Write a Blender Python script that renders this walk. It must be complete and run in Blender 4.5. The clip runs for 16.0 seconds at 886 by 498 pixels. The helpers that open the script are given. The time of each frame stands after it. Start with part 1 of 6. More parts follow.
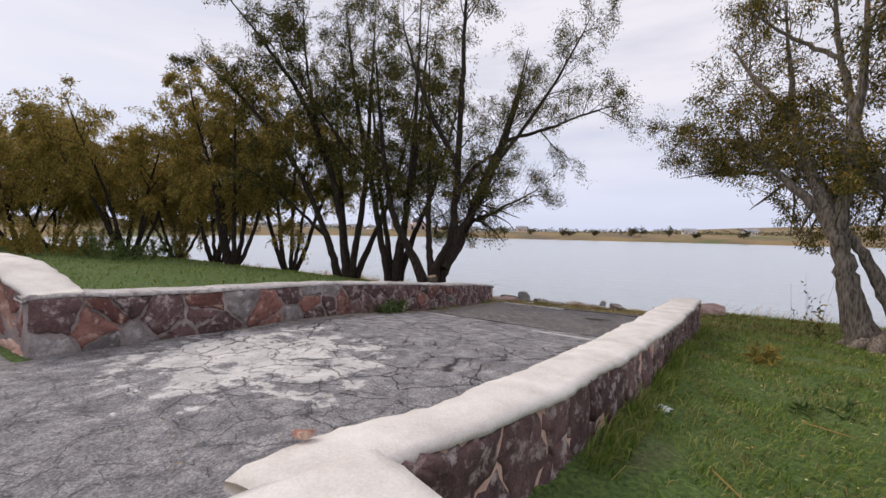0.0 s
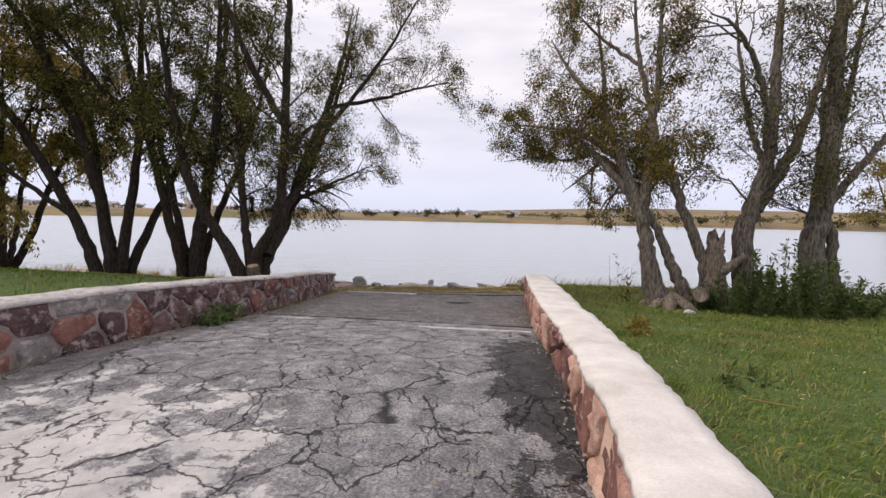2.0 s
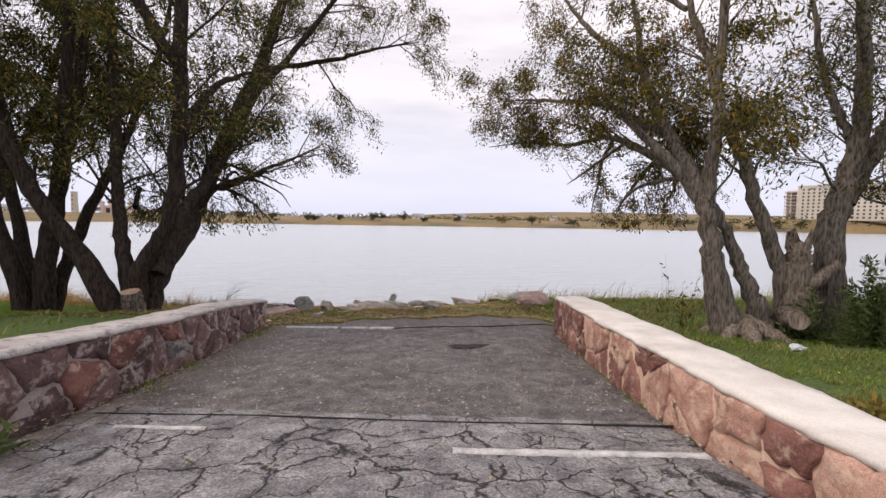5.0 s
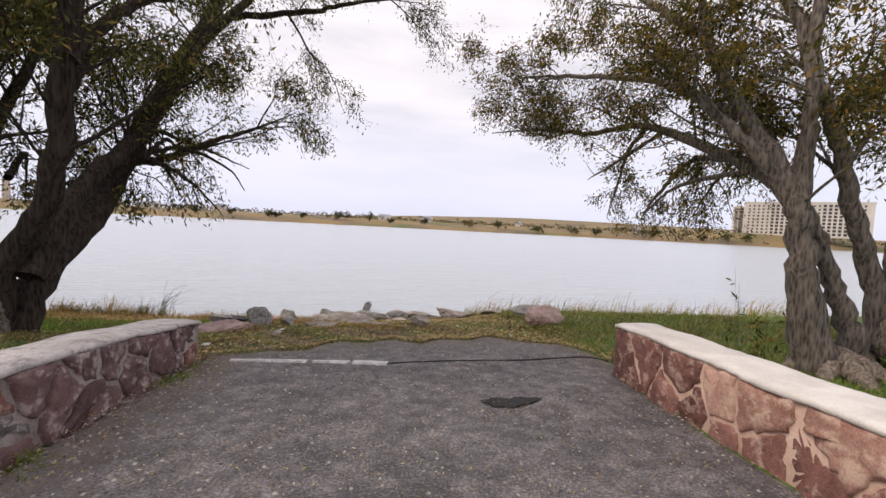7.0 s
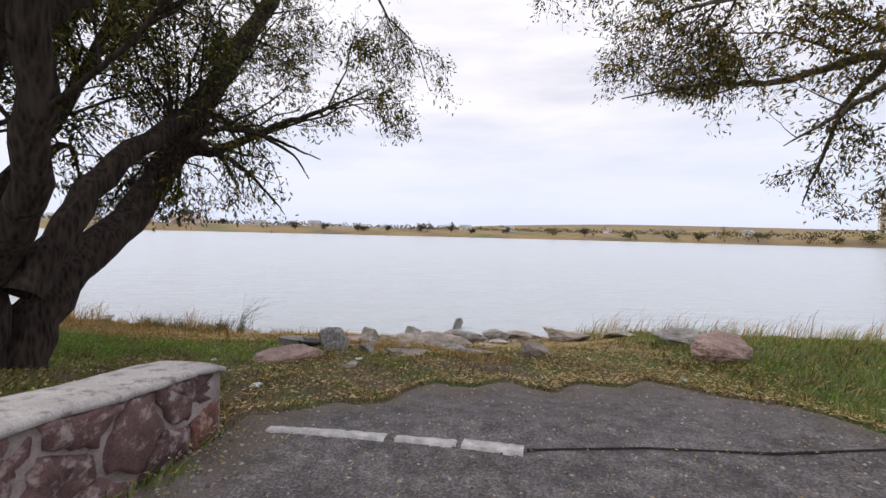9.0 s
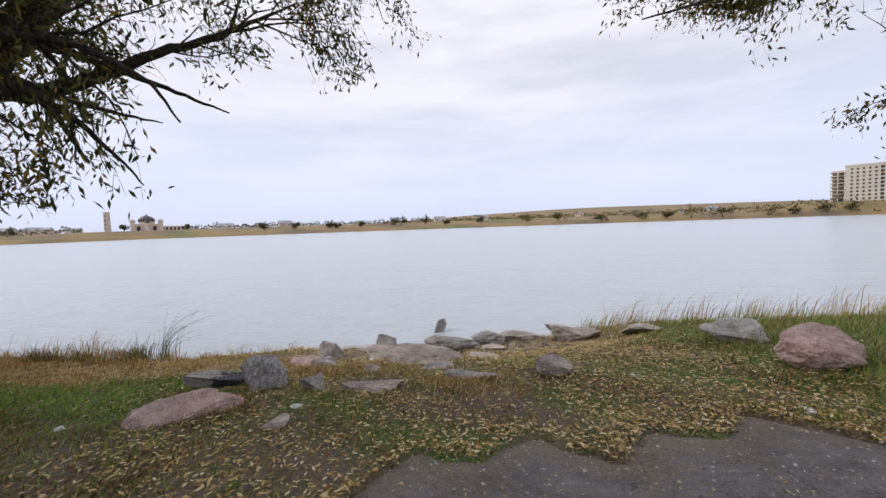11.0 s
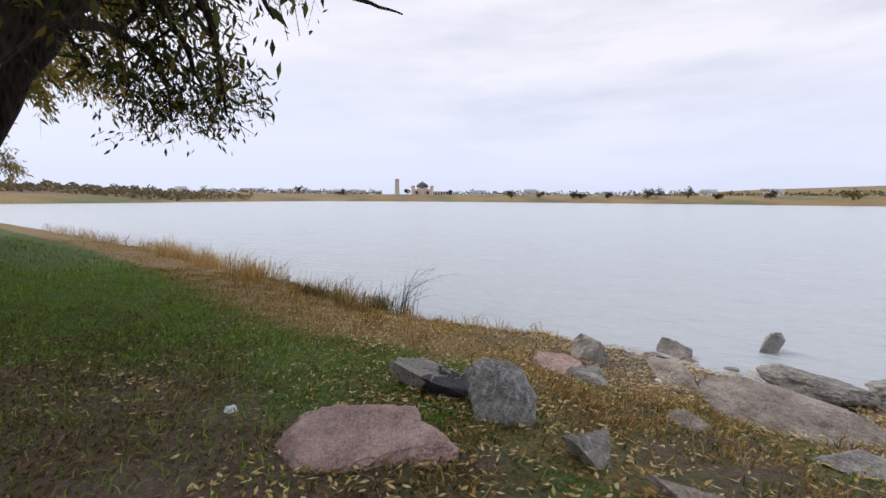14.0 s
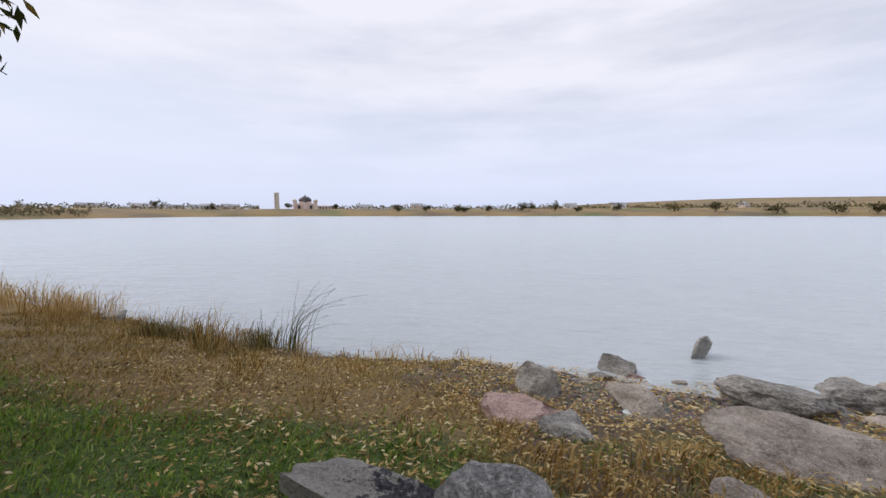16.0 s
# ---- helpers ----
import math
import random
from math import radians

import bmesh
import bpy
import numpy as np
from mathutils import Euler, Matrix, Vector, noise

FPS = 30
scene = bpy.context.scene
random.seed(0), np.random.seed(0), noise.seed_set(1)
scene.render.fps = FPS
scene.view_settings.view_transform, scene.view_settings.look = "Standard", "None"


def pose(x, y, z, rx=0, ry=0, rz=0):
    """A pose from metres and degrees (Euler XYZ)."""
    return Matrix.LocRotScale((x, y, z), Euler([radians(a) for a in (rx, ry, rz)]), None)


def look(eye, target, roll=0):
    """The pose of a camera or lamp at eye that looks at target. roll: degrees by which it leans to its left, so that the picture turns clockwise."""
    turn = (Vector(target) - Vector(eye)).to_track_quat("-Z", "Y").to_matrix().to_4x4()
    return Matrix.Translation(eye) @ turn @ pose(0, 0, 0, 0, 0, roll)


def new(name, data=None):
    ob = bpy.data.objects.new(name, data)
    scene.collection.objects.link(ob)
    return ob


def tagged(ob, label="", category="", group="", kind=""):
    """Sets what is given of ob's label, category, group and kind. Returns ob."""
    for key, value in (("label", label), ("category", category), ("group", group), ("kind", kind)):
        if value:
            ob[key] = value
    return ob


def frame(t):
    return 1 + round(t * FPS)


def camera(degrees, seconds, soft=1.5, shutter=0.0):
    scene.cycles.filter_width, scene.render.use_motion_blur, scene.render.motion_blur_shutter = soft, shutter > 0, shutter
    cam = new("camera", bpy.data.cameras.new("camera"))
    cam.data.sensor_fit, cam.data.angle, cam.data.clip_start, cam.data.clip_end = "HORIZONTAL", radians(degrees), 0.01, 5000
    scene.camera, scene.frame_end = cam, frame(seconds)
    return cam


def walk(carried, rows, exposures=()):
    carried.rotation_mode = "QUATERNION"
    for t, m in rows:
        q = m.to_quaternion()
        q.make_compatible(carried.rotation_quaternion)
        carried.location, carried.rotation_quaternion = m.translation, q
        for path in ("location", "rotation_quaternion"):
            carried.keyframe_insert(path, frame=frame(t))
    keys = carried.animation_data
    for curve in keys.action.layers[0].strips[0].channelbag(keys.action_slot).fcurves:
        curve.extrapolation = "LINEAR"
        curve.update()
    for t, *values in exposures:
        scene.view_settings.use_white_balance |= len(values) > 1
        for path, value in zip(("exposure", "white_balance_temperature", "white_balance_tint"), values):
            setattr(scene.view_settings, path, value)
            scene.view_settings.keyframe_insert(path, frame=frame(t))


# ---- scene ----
cam = camera(94.9, 16.0)
PATH = [
    (0, (0.093, -0.335, 1.912), (-0.904, 1.397, 1.832), 1.1),
    (0.5, (-0.529, -0.196, 1.86), (-1.386, 1.609, 1.76), 1.3),
    (1, (-1.1, 0.078, 1.843), (-1.761, 1.962, 1.724), 1.6),
    (1.5, (-1.493, 0.369, 1.826), (-1.859, 2.33, 1.679), 1.8),
    (2, (-1.7, 0.862, 1.837), (-1.787, 2.854, 1.681), 1.2),
    (2.5, (-1.933, 1.463, 1.83), (-1.824, 3.454, 1.671), 0.7),
    (3, (-2.099, 2.126, 1.785), (-1.922, 4.111, 1.616), 0.4),
    (3.5, (-2.293, 2.762, 1.771), (-2.117, 4.746, 1.595), 0.0),
    (4, (-2.442, 3.418, 1.733), (-2.302, 5.406, 1.566), -0.0),
    (6.5, (-3.159, 6.529, 1.583), (-2.85, 8.502, 1.487), 3.1),
    (7, (-3.27, 7.119, 1.511), (-2.922, 9.086, 1.396), 3.0),
    (7.5, (-3.312, 7.733, 1.431), (-3.037, 9.711, 1.326), 3.2),
    (8, (-3.399, 8.356, 1.315), (-3.253, 10.349, 1.23), 3.0),
    (8.5, (-3.48, 8.996, 1.261), (-3.5, 10.994, 1.197), 2.3),
    (9, (-3.568, 9.624, 1.228), (-3.617, 11.622, 1.148), 1.4),
    (11.5, (-3.612, 12.556, 0.947), (-3.529, 14.549, 0.798), -2.3),
    (12, (-3.721, 13.035, 0.885), (-3.957, 15.008, 0.66), -2.3),
    (12.5, (-3.882, 13.449, 0.734), (-4.381, 15.376, 0.548), -2.4),
    (13, (-4.112, 13.934, 0.679), (-4.894, 15.772, 0.579), -1.4),
    (13.5, (-4.423, 14.349, 0.644), (-5.359, 16.111, 0.5), -0.3),
    (14, (-4.718, 14.72, 0.563), (-5.74, 16.422, 0.317), 0.4),
    (14.5, (-5.039, 15.05, 0.502), (-6.077, 16.733, 0.197), 0.3),
    (15, (-5.371, 15.351, 0.431), (-6.3, 17.099, 0.145), -0.3),
    (15.5, (-5.622, 15.668, 0.394), (-6.332, 17.524, 0.168), -0.7),
    (16, (-5.712, 15.942, 0.368), (-6.238, 17.864, 0.192), -0.1),
]
EXPOSURES = [(0.0, -0.10, 6800, 14.0), (2.0, 0.04, 7000, 16.0), (6.5, 0.12, 7200, 17.0), (9.0, 0.13, 6850, 13.0), (12.0, -0.03, 6620, 12.5), (14.5, 0.02, 6680, 12.5), (16.0, -0.06, 6580, 12.0)]
walk(cam, [(t, look(eye, target, roll)) for t, eye, target, roll in PATH], EXPOSURES)

# ---- light ----
SUN_EL, SUN_AZ = radians(44), radians(268)
world = bpy.data.worlds.new("world")
scene.world = world
world.use_nodes = True
wn, wl = world.node_tree.nodes, world.node_tree.links
wn.clear()
w_out = wn.new("ShaderNodeOutputWorld")
w_bg = wn.new("ShaderNodeBackground")
w_sky = wn.new("ShaderNodeTexSky")
w_sky.sky_type, w_sky.sun_disc = "NISHITA", False
w_sky.sun_elevation, w_sky.sun_rotation = SUN_EL, SUN_AZ
w_co = wn.new("ShaderNodeTexCoord")
w_map = wn.new("ShaderNodeMapping")
w_map.inputs["Scale"].default_value = (1.0, 1.0, 5.0)
w_noise = wn.new("ShaderNodeTexNoise")
w_noise.inputs["Scale"].default_value = 1.9
w_noise.inputs["Detail"].default_value = 7.0
w_noise.inputs["Roughness"].default_value = 0.55
w_ramp = wn.new("ShaderNodeValToRGB")
w_ramp.color_ramp.elements[0].position, w_ramp.color_ramp.elements[0].color = 0.36, (0.66, 0.66, 0.66, 1)
w_ramp.color_ramp.elements[1].position, w_ramp.color_ramp.elements[1].color = 0.60, (0.96, 0.96, 0.96, 1)
w_cloud = wn.new("ShaderNodeMix")
w_cloud.data_type = "RGBA"
w_cloud.inputs[7].default_value = (7.8, 7.95, 8.85, 1)
wl.new(w_co.outputs["Generated"], w_map.inputs["Vector"])
wl.new(w_map.outputs["Vector"], w_noise.inputs["Vector"])
wl.new(w_noise.outputs["Fac"], w_ramp.inputs["Fac"])
wl.new(w_ramp.outputs["Color"], w_cloud.inputs[0])
wl.new(w_sky.outputs["Color"], w_cloud.inputs[6])
w_sep = wn.new("ShaderNodeSeparateXYZ")
wl.new(w_co.outputs["Generated"], w_sep.inputs[0])
w_low = wn.new("ShaderNodeValToRGB")
w_low.color_ramp.elements[0].position, w_low.color_ramp.elements[0].color = 0.0, (0.68, 0.68, 0.68, 1)
w_low.color_ramp.elements[1].position, w_low.color_ramp.elements[1].color = 0.30, (0, 0, 0, 1)
wl.new(w_sep.outputs[2], w_low.inputs["Fac"])
w_haze = wn.new("ShaderNodeMix")
w_haze.data_type = "RGBA"
w_haze.inputs[7].default_value = (5.3, 6.3, 8.8, 1)
wl.new(w_low.outputs["Color"], w_haze.inputs[0])
wl.new(w_cloud.outputs[2], w_haze.inputs[6])
wl.new(w_haze.outputs[2], w_bg.inputs["Color"])
w_bg.inputs["Strength"].default_value = 0.118
wl.new(w_bg.outputs["Background"], w_out.inputs["Surface"])

sun = new("sun", bpy.data.lights.new("sun", "SUN"))
sun.data.energy, sun.data.angle, sun.data.color = 1.5, radians(25), (1.0, 0.95, 0.88)
sun_way = Vector((math.sin(SUN_AZ) * math.cos(SUN_EL), math.cos(SUN_AZ) * math.cos(SUN_EL), math.sin(SUN_EL)))
sun.matrix_world = look(sun_way * 60, (0, 0, 0))


# ---- materials ----
def shader(name, rough=0.8, metal=0.0):
    m = bpy.data.materials.new(name)
    m.use_nodes = True
    nodes, links = m.node_tree.nodes, m.node_tree.links
    bsdf = nodes["Principled BSDF"]
    bsdf.inputs["Roughness"].default_value = rough
    bsdf.inputs["Metallic"].default_value = metal
    return m, nodes, links, bsdf


def tex_noise(nodes, links, scale, detail=4.0, rough=0.6, vec=None, coord="Object"):
    n = nodes.new("ShaderNodeTexNoise")
    n.inputs["Scale"].default_value = scale
    n.inputs["Detail"].default_value = detail
    n.inputs["Roughness"].default_value = rough
    if vec is None:
        c = nodes.new("ShaderNodeTexCoord")
        vec = c.outputs[coord]
    links.new(vec, n.inputs["Vector"])
    return n.outputs["Fac"]


def ramp(nodes, links, fac, stops):
    r = nodes.new("ShaderNodeValToRGB")
    e = r.color_ramp.elements
    while len(e) < len(stops):
        e.new(0.5)
    for k, (p, c) in enumerate(stops):
        e[k].position = p
        e[k].color = (*c, 1) if len(c) == 3 else c
    links.new(fac, r.inputs["Fac"])
    return r.outputs["Color"]


def mixed(nodes, links, fac, a, b, how="MIX"):
    x = nodes.new("ShaderNodeMix")
    x.data_type, x.blend_type = "RGBA", how
    for slot, v in ((0, fac), (6, a), (7, b)):
        if isinstance(v, (int, float)):
            x.inputs[slot].default_value = v
        elif isinstance(v, tuple):
            x.inputs[slot].default_value = (*v, 1)
        else:
            links.new(v, x.inputs[slot])
    return x.outputs[2]


def sums(nodes, links, op, a, b):
    x = nodes.new("ShaderNodeMath")
    x.operation = op
    for slot, v in ((0, a), (1, b)):
        if isinstance(v, (int, float)):
            x.inputs[slot].default_value = v
        else:
            links.new(v, x.inputs[slot])
    return x.outputs[0]


def bumped(nodes, links, bsdf, height, strength=0.5, distance=0.02):
    b = nodes.new("ShaderNodeBump")
    b.inputs["Strength"].default_value = strength
    b.inputs["Distance"].default_value = distance
    links.new(height, b.inputs["Height"])
    links.new(b.outputs["Normal"], bsdf.inputs["Normal"])


def plain(name, dark, light, scale=6.0, fine=60.0, rough=0.85, bump=0.4, depth=0.02, per_object=0.0, smear=None, fissure=0.0, grain=0.0, streak=None):
    """Two colours at a coarse and a fine scale, with relief."""
    m, nodes, links, bsdf = shader(name, rough)
    a = tex_noise(nodes, links, scale, 5)
    b = tex_noise(nodes, links, fine, 3)
    s = sums(nodes, links, "ADD", sums(nodes, links, "MULTIPLY", a, 0.65), sums(nodes, links, "MULTIPLY", b, 0.35))
    if per_object:
        info = nodes.new("ShaderNodeObjectInfo")
        r = sums(nodes, links, "MULTIPLY", sums(nodes, links, "SUBTRACT", info.outputs["Random"], 0.5), per_object)
        s = sums(nodes, links, "ADD", s, r)
    col = ramp(nodes, links, s, [(0.34, dark), (0.66, light)])
    if grain:
        sp = ramp(nodes, links, tex_noise(nodes, links, fine * 3.2, 2, 0.8), [(0.36, (0.62, 0.62, 0.62)), (0.62, (1.25, 1.24, 1.22))])
        col = mixed(nodes, links, grain, col, sp, "MULTIPLY")
    if streak:
        co = nodes.new("ShaderNodeTexCoord")
        mp = nodes.new("ShaderNodeMapping")
        mp.inputs["Scale"].default_value = (1.0, 1.0, 0.12)
        mp.inputs["Rotation"].default_value = (0.2, 0.35, 0.3)
        links.new(co.outputs["Object"], mp.inputs["Vector"])
        st = ramp(nodes, links, tex_noise(nodes, links, 26, 5, 0.7, mp.outputs["Vector"]), [(0.50, (0, 0, 0)), (0.64, (1, 1, 1))])
        col = mixed(nodes, links, sums(nodes, links, "MULTIPLY", st, 0.6), col, streak)
    if smear:
        sm = ramp(nodes, links, tex_noise(nodes, links, 7.0, 6, 0.7), [(smear[1], (0, 0, 0)), (smear[1] + 0.1, (1, 1, 1))])
        col = mixed(nodes, links, sums(nodes, links, "MULTIPLY", sm, 0.75), col, smear[0])
    if fissure:
        co = nodes.new("ShaderNodeTexCoord")
        wv = nodes.new("ShaderNodeTexNoise")
        wv.inputs["Scale"].default_value = 3.5
        wv.inputs["Detail"].default_value = 5
        links.new(co.outputs["Object"], wv.inputs["Vector"])
        va = nodes.new("ShaderNodeVectorMath")
        va.operation = "MULTIPLY_ADD"
        links.new(wv.outputs["Color"], va.inputs[0])
        va.inputs[1].default_value = (0.5, 0.5, 0.5)
        links.new(co.outputs["Object"], va.inputs[2])
        vo = nodes.new("ShaderNodeTexVoronoi")
        vo.feature = "DISTANCE_TO_EDGE"
        vo.inputs["Scale"].default_value = 3.4
        links.new(va.outputs[0], vo.inputs["Vector"])
        gap = ramp(nodes, links, vo.outputs["Distance"], [(0.0, (0, 0, 0)), (0.035, (1, 1, 1))])
        spot = ramp(nodes, links, tex_noise(nodes, links, 16, 5, 0.7), [(0.56, (0, 0, 0)), (0.66, (1, 1, 1))])
        col = mixed(nodes, links, sums(nodes, links, "MULTIPLY", spot, 0.35), col, (0.60, 0.57, 0.52))
        col = mixed(nodes, links, fissure, col, mixed(nodes, links, gap, (0.30, 0.28, 0.27), (1, 1, 1)), "MULTIPLY")
        s = sums(nodes, links, "ADD", s, sums(nodes, links, "MULTIPLY", gap, 0.5 * fissure))
    links.new(col, bsdf.inputs["Base Color"])
    bumped(nodes, links, bsdf, s, bump, depth)
    return m


def leafy(name, stops, through_light=0.22, rough=0.7, patch=None):
    """Leaves and blades: a colour for each one, a little light through them."""
    m, nodes, links, bsdf = shader(name, rough)
    bsdf.inputs["Specular IOR Level"].default_value = 0.12
    geo = nodes.new("ShaderNodeNewGeometry")
    col = ramp(nodes, links, geo.outputs["Random Per Island"], stops)
    big = tex_noise(nodes, links, 0.7, 2)
    col = mixed(nodes, links, sums(nodes, links, "MULTIPLY", big, 0.5), col, (0.6, 0.55, 0.4), "MULTIPLY")
    if patch:
        worn = ramp(nodes, links, tex_noise(nodes, links, 1.5, 5, 0.65), [(0.48, (0, 0, 0)), (0.66, (0.75, 0.75, 0.75))])
        col = mixed(nodes, links, worn, col, patch)
    links.new(col, bsdf.inputs["Base Color"])
    tr = nodes.new("ShaderNodeBsdfTranslucent")
    links.new(col, tr.inputs["Color"])
    mx = nodes.new("ShaderNodeMixShader")
    mx.inputs[0].default_value = through_light
    links.new(bsdf.outputs[0], mx.inputs[1])
    links.new(tr.outputs[0], mx.inputs[2])
    links.new(mx.outputs[0], nodes["Material Output"].inputs["Surface"])
    return m


def make_bark(name, dark, light):
    m, nodes, links, bsdf = shader(name, 0.95)
    bsdf.inputs["Specular IOR Level"].default_value = 0.15
    c = nodes.new("ShaderNodeTexCoord")
    mp = nodes.new("ShaderNodeMapping")
    mp.inputs["Scale"].default_value = (1, 1, 0.16)
    links.new(c.outputs["Object"], mp.inputs["Vector"])
    v = nodes.new("ShaderNodeTexVoronoi")
    v.inputs["Scale"].default_value = 26
    links.new(mp.outputs["Vector"], v.inputs["Vector"])
    n = tex_noise(nodes, links, 14, 6, 0.7, mp.outputs["Vector"])
    s = sums(nodes, links, "ADD", sums(nodes, links, "MULTIPLY", v.outputs["Distance"], 0.5), sums(nodes, links, "MULTIPLY", n, 0.6))
    links.new(ramp(nodes, links, s, [(0.3, dark), (0.75, light)]), bsdf.inputs["Base Color"])
    bumped(nodes, links, bsdf, s, 0.9, 0.04)
    return m


def make_ground():
    m, nodes, links, bsdf = shader("ground_cover", 0.95)
    at = nodes.new("ShaderNodeVertexColor")
    at.layer_name = "cover"
    sep = nodes.new("ShaderNodeSeparateColor")
    links.new(at.outputs["Color"], sep.inputs["Color"])
    n1 = tex_noise(nodes, links, 1.3, 5)
    n2 = tex_noise(nodes, links, 22, 4)
    n3 = tex_noise(nodes, links, 90, 3)
    soil = ramp(nodes, links, sums(nodes, links, "ADD", sums(nodes, links, "MULTIPLY", n2, 0.6), sums(nodes, links, "MULTIPLY", n3, 0.4)),
                [(0.3, (0.070, 0.050, 0.034)), (0.7, (0.23, 0.170, 0.112))])
    green = ramp(nodes, links, n2, [(0.3, (0.038, 0.072, 0.014)), (0.72, (0.15, 0.23, 0.05))])
    dry = ramp(nodes, links, n2, [(0.3, (0.14, 0.092, 0.036)), (0.7, (0.40, 0.285, 0.125))])
    wob = sums(nodes, links, "MULTIPLY", sums(nodes, links, "SUBTRACT", n1, 0.5), 0.7)

    def mask(o):
        return ramp(nodes, links, sums(nodes, links, "ADD", o, wob), [(0.35, (0, 0, 0)), (0.62, (1, 1, 1))])

    col = mixed(nodes, links, mask(sep.outputs[0]), soil, green)
    col = mixed(nodes, links, mask(sep.outputs[1]), col, dry)
    vor = nodes.new("ShaderNodeTexVoronoi")
    vor.inputs["Scale"].default_value = 28
    co = nodes.new("ShaderNodeTexCoord")
    links.new(co.outputs["Object"], vor.inputs["Vector"])
    stones = mixed(nodes, links, 0.75, vor.outputs["Color"], (0.3, 0.28, 0.26))
    stones = mixed(nodes, links, 1.0, stones, (0.56, 0.51, 0.46), "MULTIPLY")
    gm = mask(sep.outputs[2])
    col = mixed(nodes, links, gm, col, stones)
    links.new(col, bsdf.inputs["Base Color"])
    h = sums(nodes, links, "ADD", sums(nodes, links, "MULTIPLY", n2, 0.6), sums(nodes, links, "MULTIPLY", vor.outputs["Distance"], 0.5))
    h = sums(nodes, links, "ADD", h, sums(nodes, links, "MULTIPLY", n3, 0.3))
    bumped(nodes, links, bsdf, h, 1.0, 0.045)
    return m


def make_asphalt():
    """Old cracked asphalt, a darker and newer strip nearer the water, whitish stains and black tar."""
    m, nodes, links, bsdf = shader("asphalt", 0.88)
    co = nodes.new("ShaderNodeTexCoord")
    pos = co.outputs["Object"]
    sep = nodes.new("ShaderNodeSeparateXYZ")
    links.new(pos, sep.inputs[0])
    X, Y = sep.outputs[0], sep.outputs[1]
    warp = nodes.new("ShaderNodeTexNoise")
    warp.inputs["Scale"].default_value = 3.0
    warp.inputs["Detail"].default_value = 4.0
    links.new(pos, warp.inputs["Vector"])
    off = nodes.new("ShaderNodeVectorMath")
    off.operation = "MULTIPLY_ADD"
    links.new(warp.outputs["Color"], off.inputs[0])
    off.inputs[1].default_value = (0.30, 0.30, 0)
    links.new(pos, off.inputs[2])
    jag = nodes.new("ShaderNodeTexNoise")
    jag.inputs["Scale"].default_value = 13.0
    jag.inputs["Detail"].default_value = 5.0
    links.new(pos, jag.inputs["Vector"])
    off2 = nodes.new("ShaderNodeVectorMath")
    off2.operation = "MULTIPLY_ADD"
    links.new(jag.outputs["Color"], off2.inputs[0])
    off2.inputs[1].default_value = (0.13, 0.13, 0)
    links.new(off.outputs[0], off2.inputs[2])
    flat = nodes.new("ShaderNodeVectorMath")
    flat.operation = "MULTIPLY"
    flat.inputs[1].default_value = (1, 1, 0)
    links.new(off2.outputs[0], flat.inputs[0])

    def cracks(scale, width, soft):
        v = nodes.new("ShaderNodeTexVoronoi")
        v.feature = "DISTANCE_TO_EDGE"
        v.inputs["Scale"].default_value = scale
        links.new(flat.outputs[0], v.inputs["Vector"])
        d = sums(nodes, links, "ADD", v.outputs["Distance"], sums(nodes, links, "MULTIPLY", sums(nodes, links, "MAXIMUM", sums(nodes, links, "SUBTRACT", lace, 0.53), 0.0), 0.22))
        return ramp(nodes, links, d, [(width, (0, 0, 0)), (width + soft, (1, 1, 1))])

    lace = tex_noise(nodes, links, 2.6, 4, 0.6, pos)
    grain = tex_noise(nodes, links, 48, 5, 0.8, pos)
    big = tex_noise(nodes, links, 0.8, 5, 0.6, pos)
    mid = tex_noise(nodes, links, 5.0, 5, 0.65, pos)
    fine = tex_noise(nodes, links, 130, 3, 0.7, pos)
    grit = nodes.new("ShaderNodeTexVoronoi")
    grit.inputs["Scale"].default_value = 95
    links.new(pos, grit.inputs["Vector"])
    speck = ramp(nodes, links, grit.outputs["Distance"], [(0.12, (1, 1, 1)), (0.30, (0, 0, 0))])
    old = ramp(nodes, links, sums(nodes, links, "ADD", sums(nodes, links, "MULTIPLY", mid, 0.35), sums(nodes, links, "MULTIPLY", grain, 0.65)),
               [(0.35, (0.055, 0.053, 0.057)), (0.49, (0.235, 0.228, 0.234)), (0.62, (0.55, 0.535, 0.53))])
    fresh = ramp(nodes, links, sums(nodes, links, "ADD", sums(nodes, links, "MULTIPLY", mid, 0.3), sums(nodes, links, "MULTIPLY", grain, 0.7)),
                 [(0.36, (0.036, 0.032, 0.033)), (0.49, (0.120, 0.110, 0.110)), (0.63, (0.38, 0.355, 0.345))])
    edge = sums(nodes, links, "ADD", sums(nodes, links, "SUBTRACT", Y, 8.0), sums(nodes, links, "MULTIPLY", X, 0.16))
    part_new = ramp(nodes, links, edge, [(0.0, (0, 0, 0)), (0.03, (1, 1, 1))])
    base = mixed(nodes, links, part_new, old, fresh)
    # whitish spill: an ellipse with a torn outline
    ex = sums(nodes, links, "DIVIDE", sums(nodes, links, "ADD", X, 4.4), 1.6)
    ey = sums(nodes, links, "DIVIDE", sums(nodes, links, "SUBTRACT", Y, 2.9), 1.45)
    rr = sums(nodes, links, "ADD", sums(nodes, links, "MULTIPLY", ex, ex), sums(nodes, links, "MULTIPLY", ey, ey))
    rag = tex_noise(nodes, links, 2.4, 8, 0.68, pos)
    torn = sums(nodes, links, "ADD", rr, sums(nodes, links, "MULTIPLY", sums(nodes, links, "SUBTRACT", rag, 0.46), 6.5))
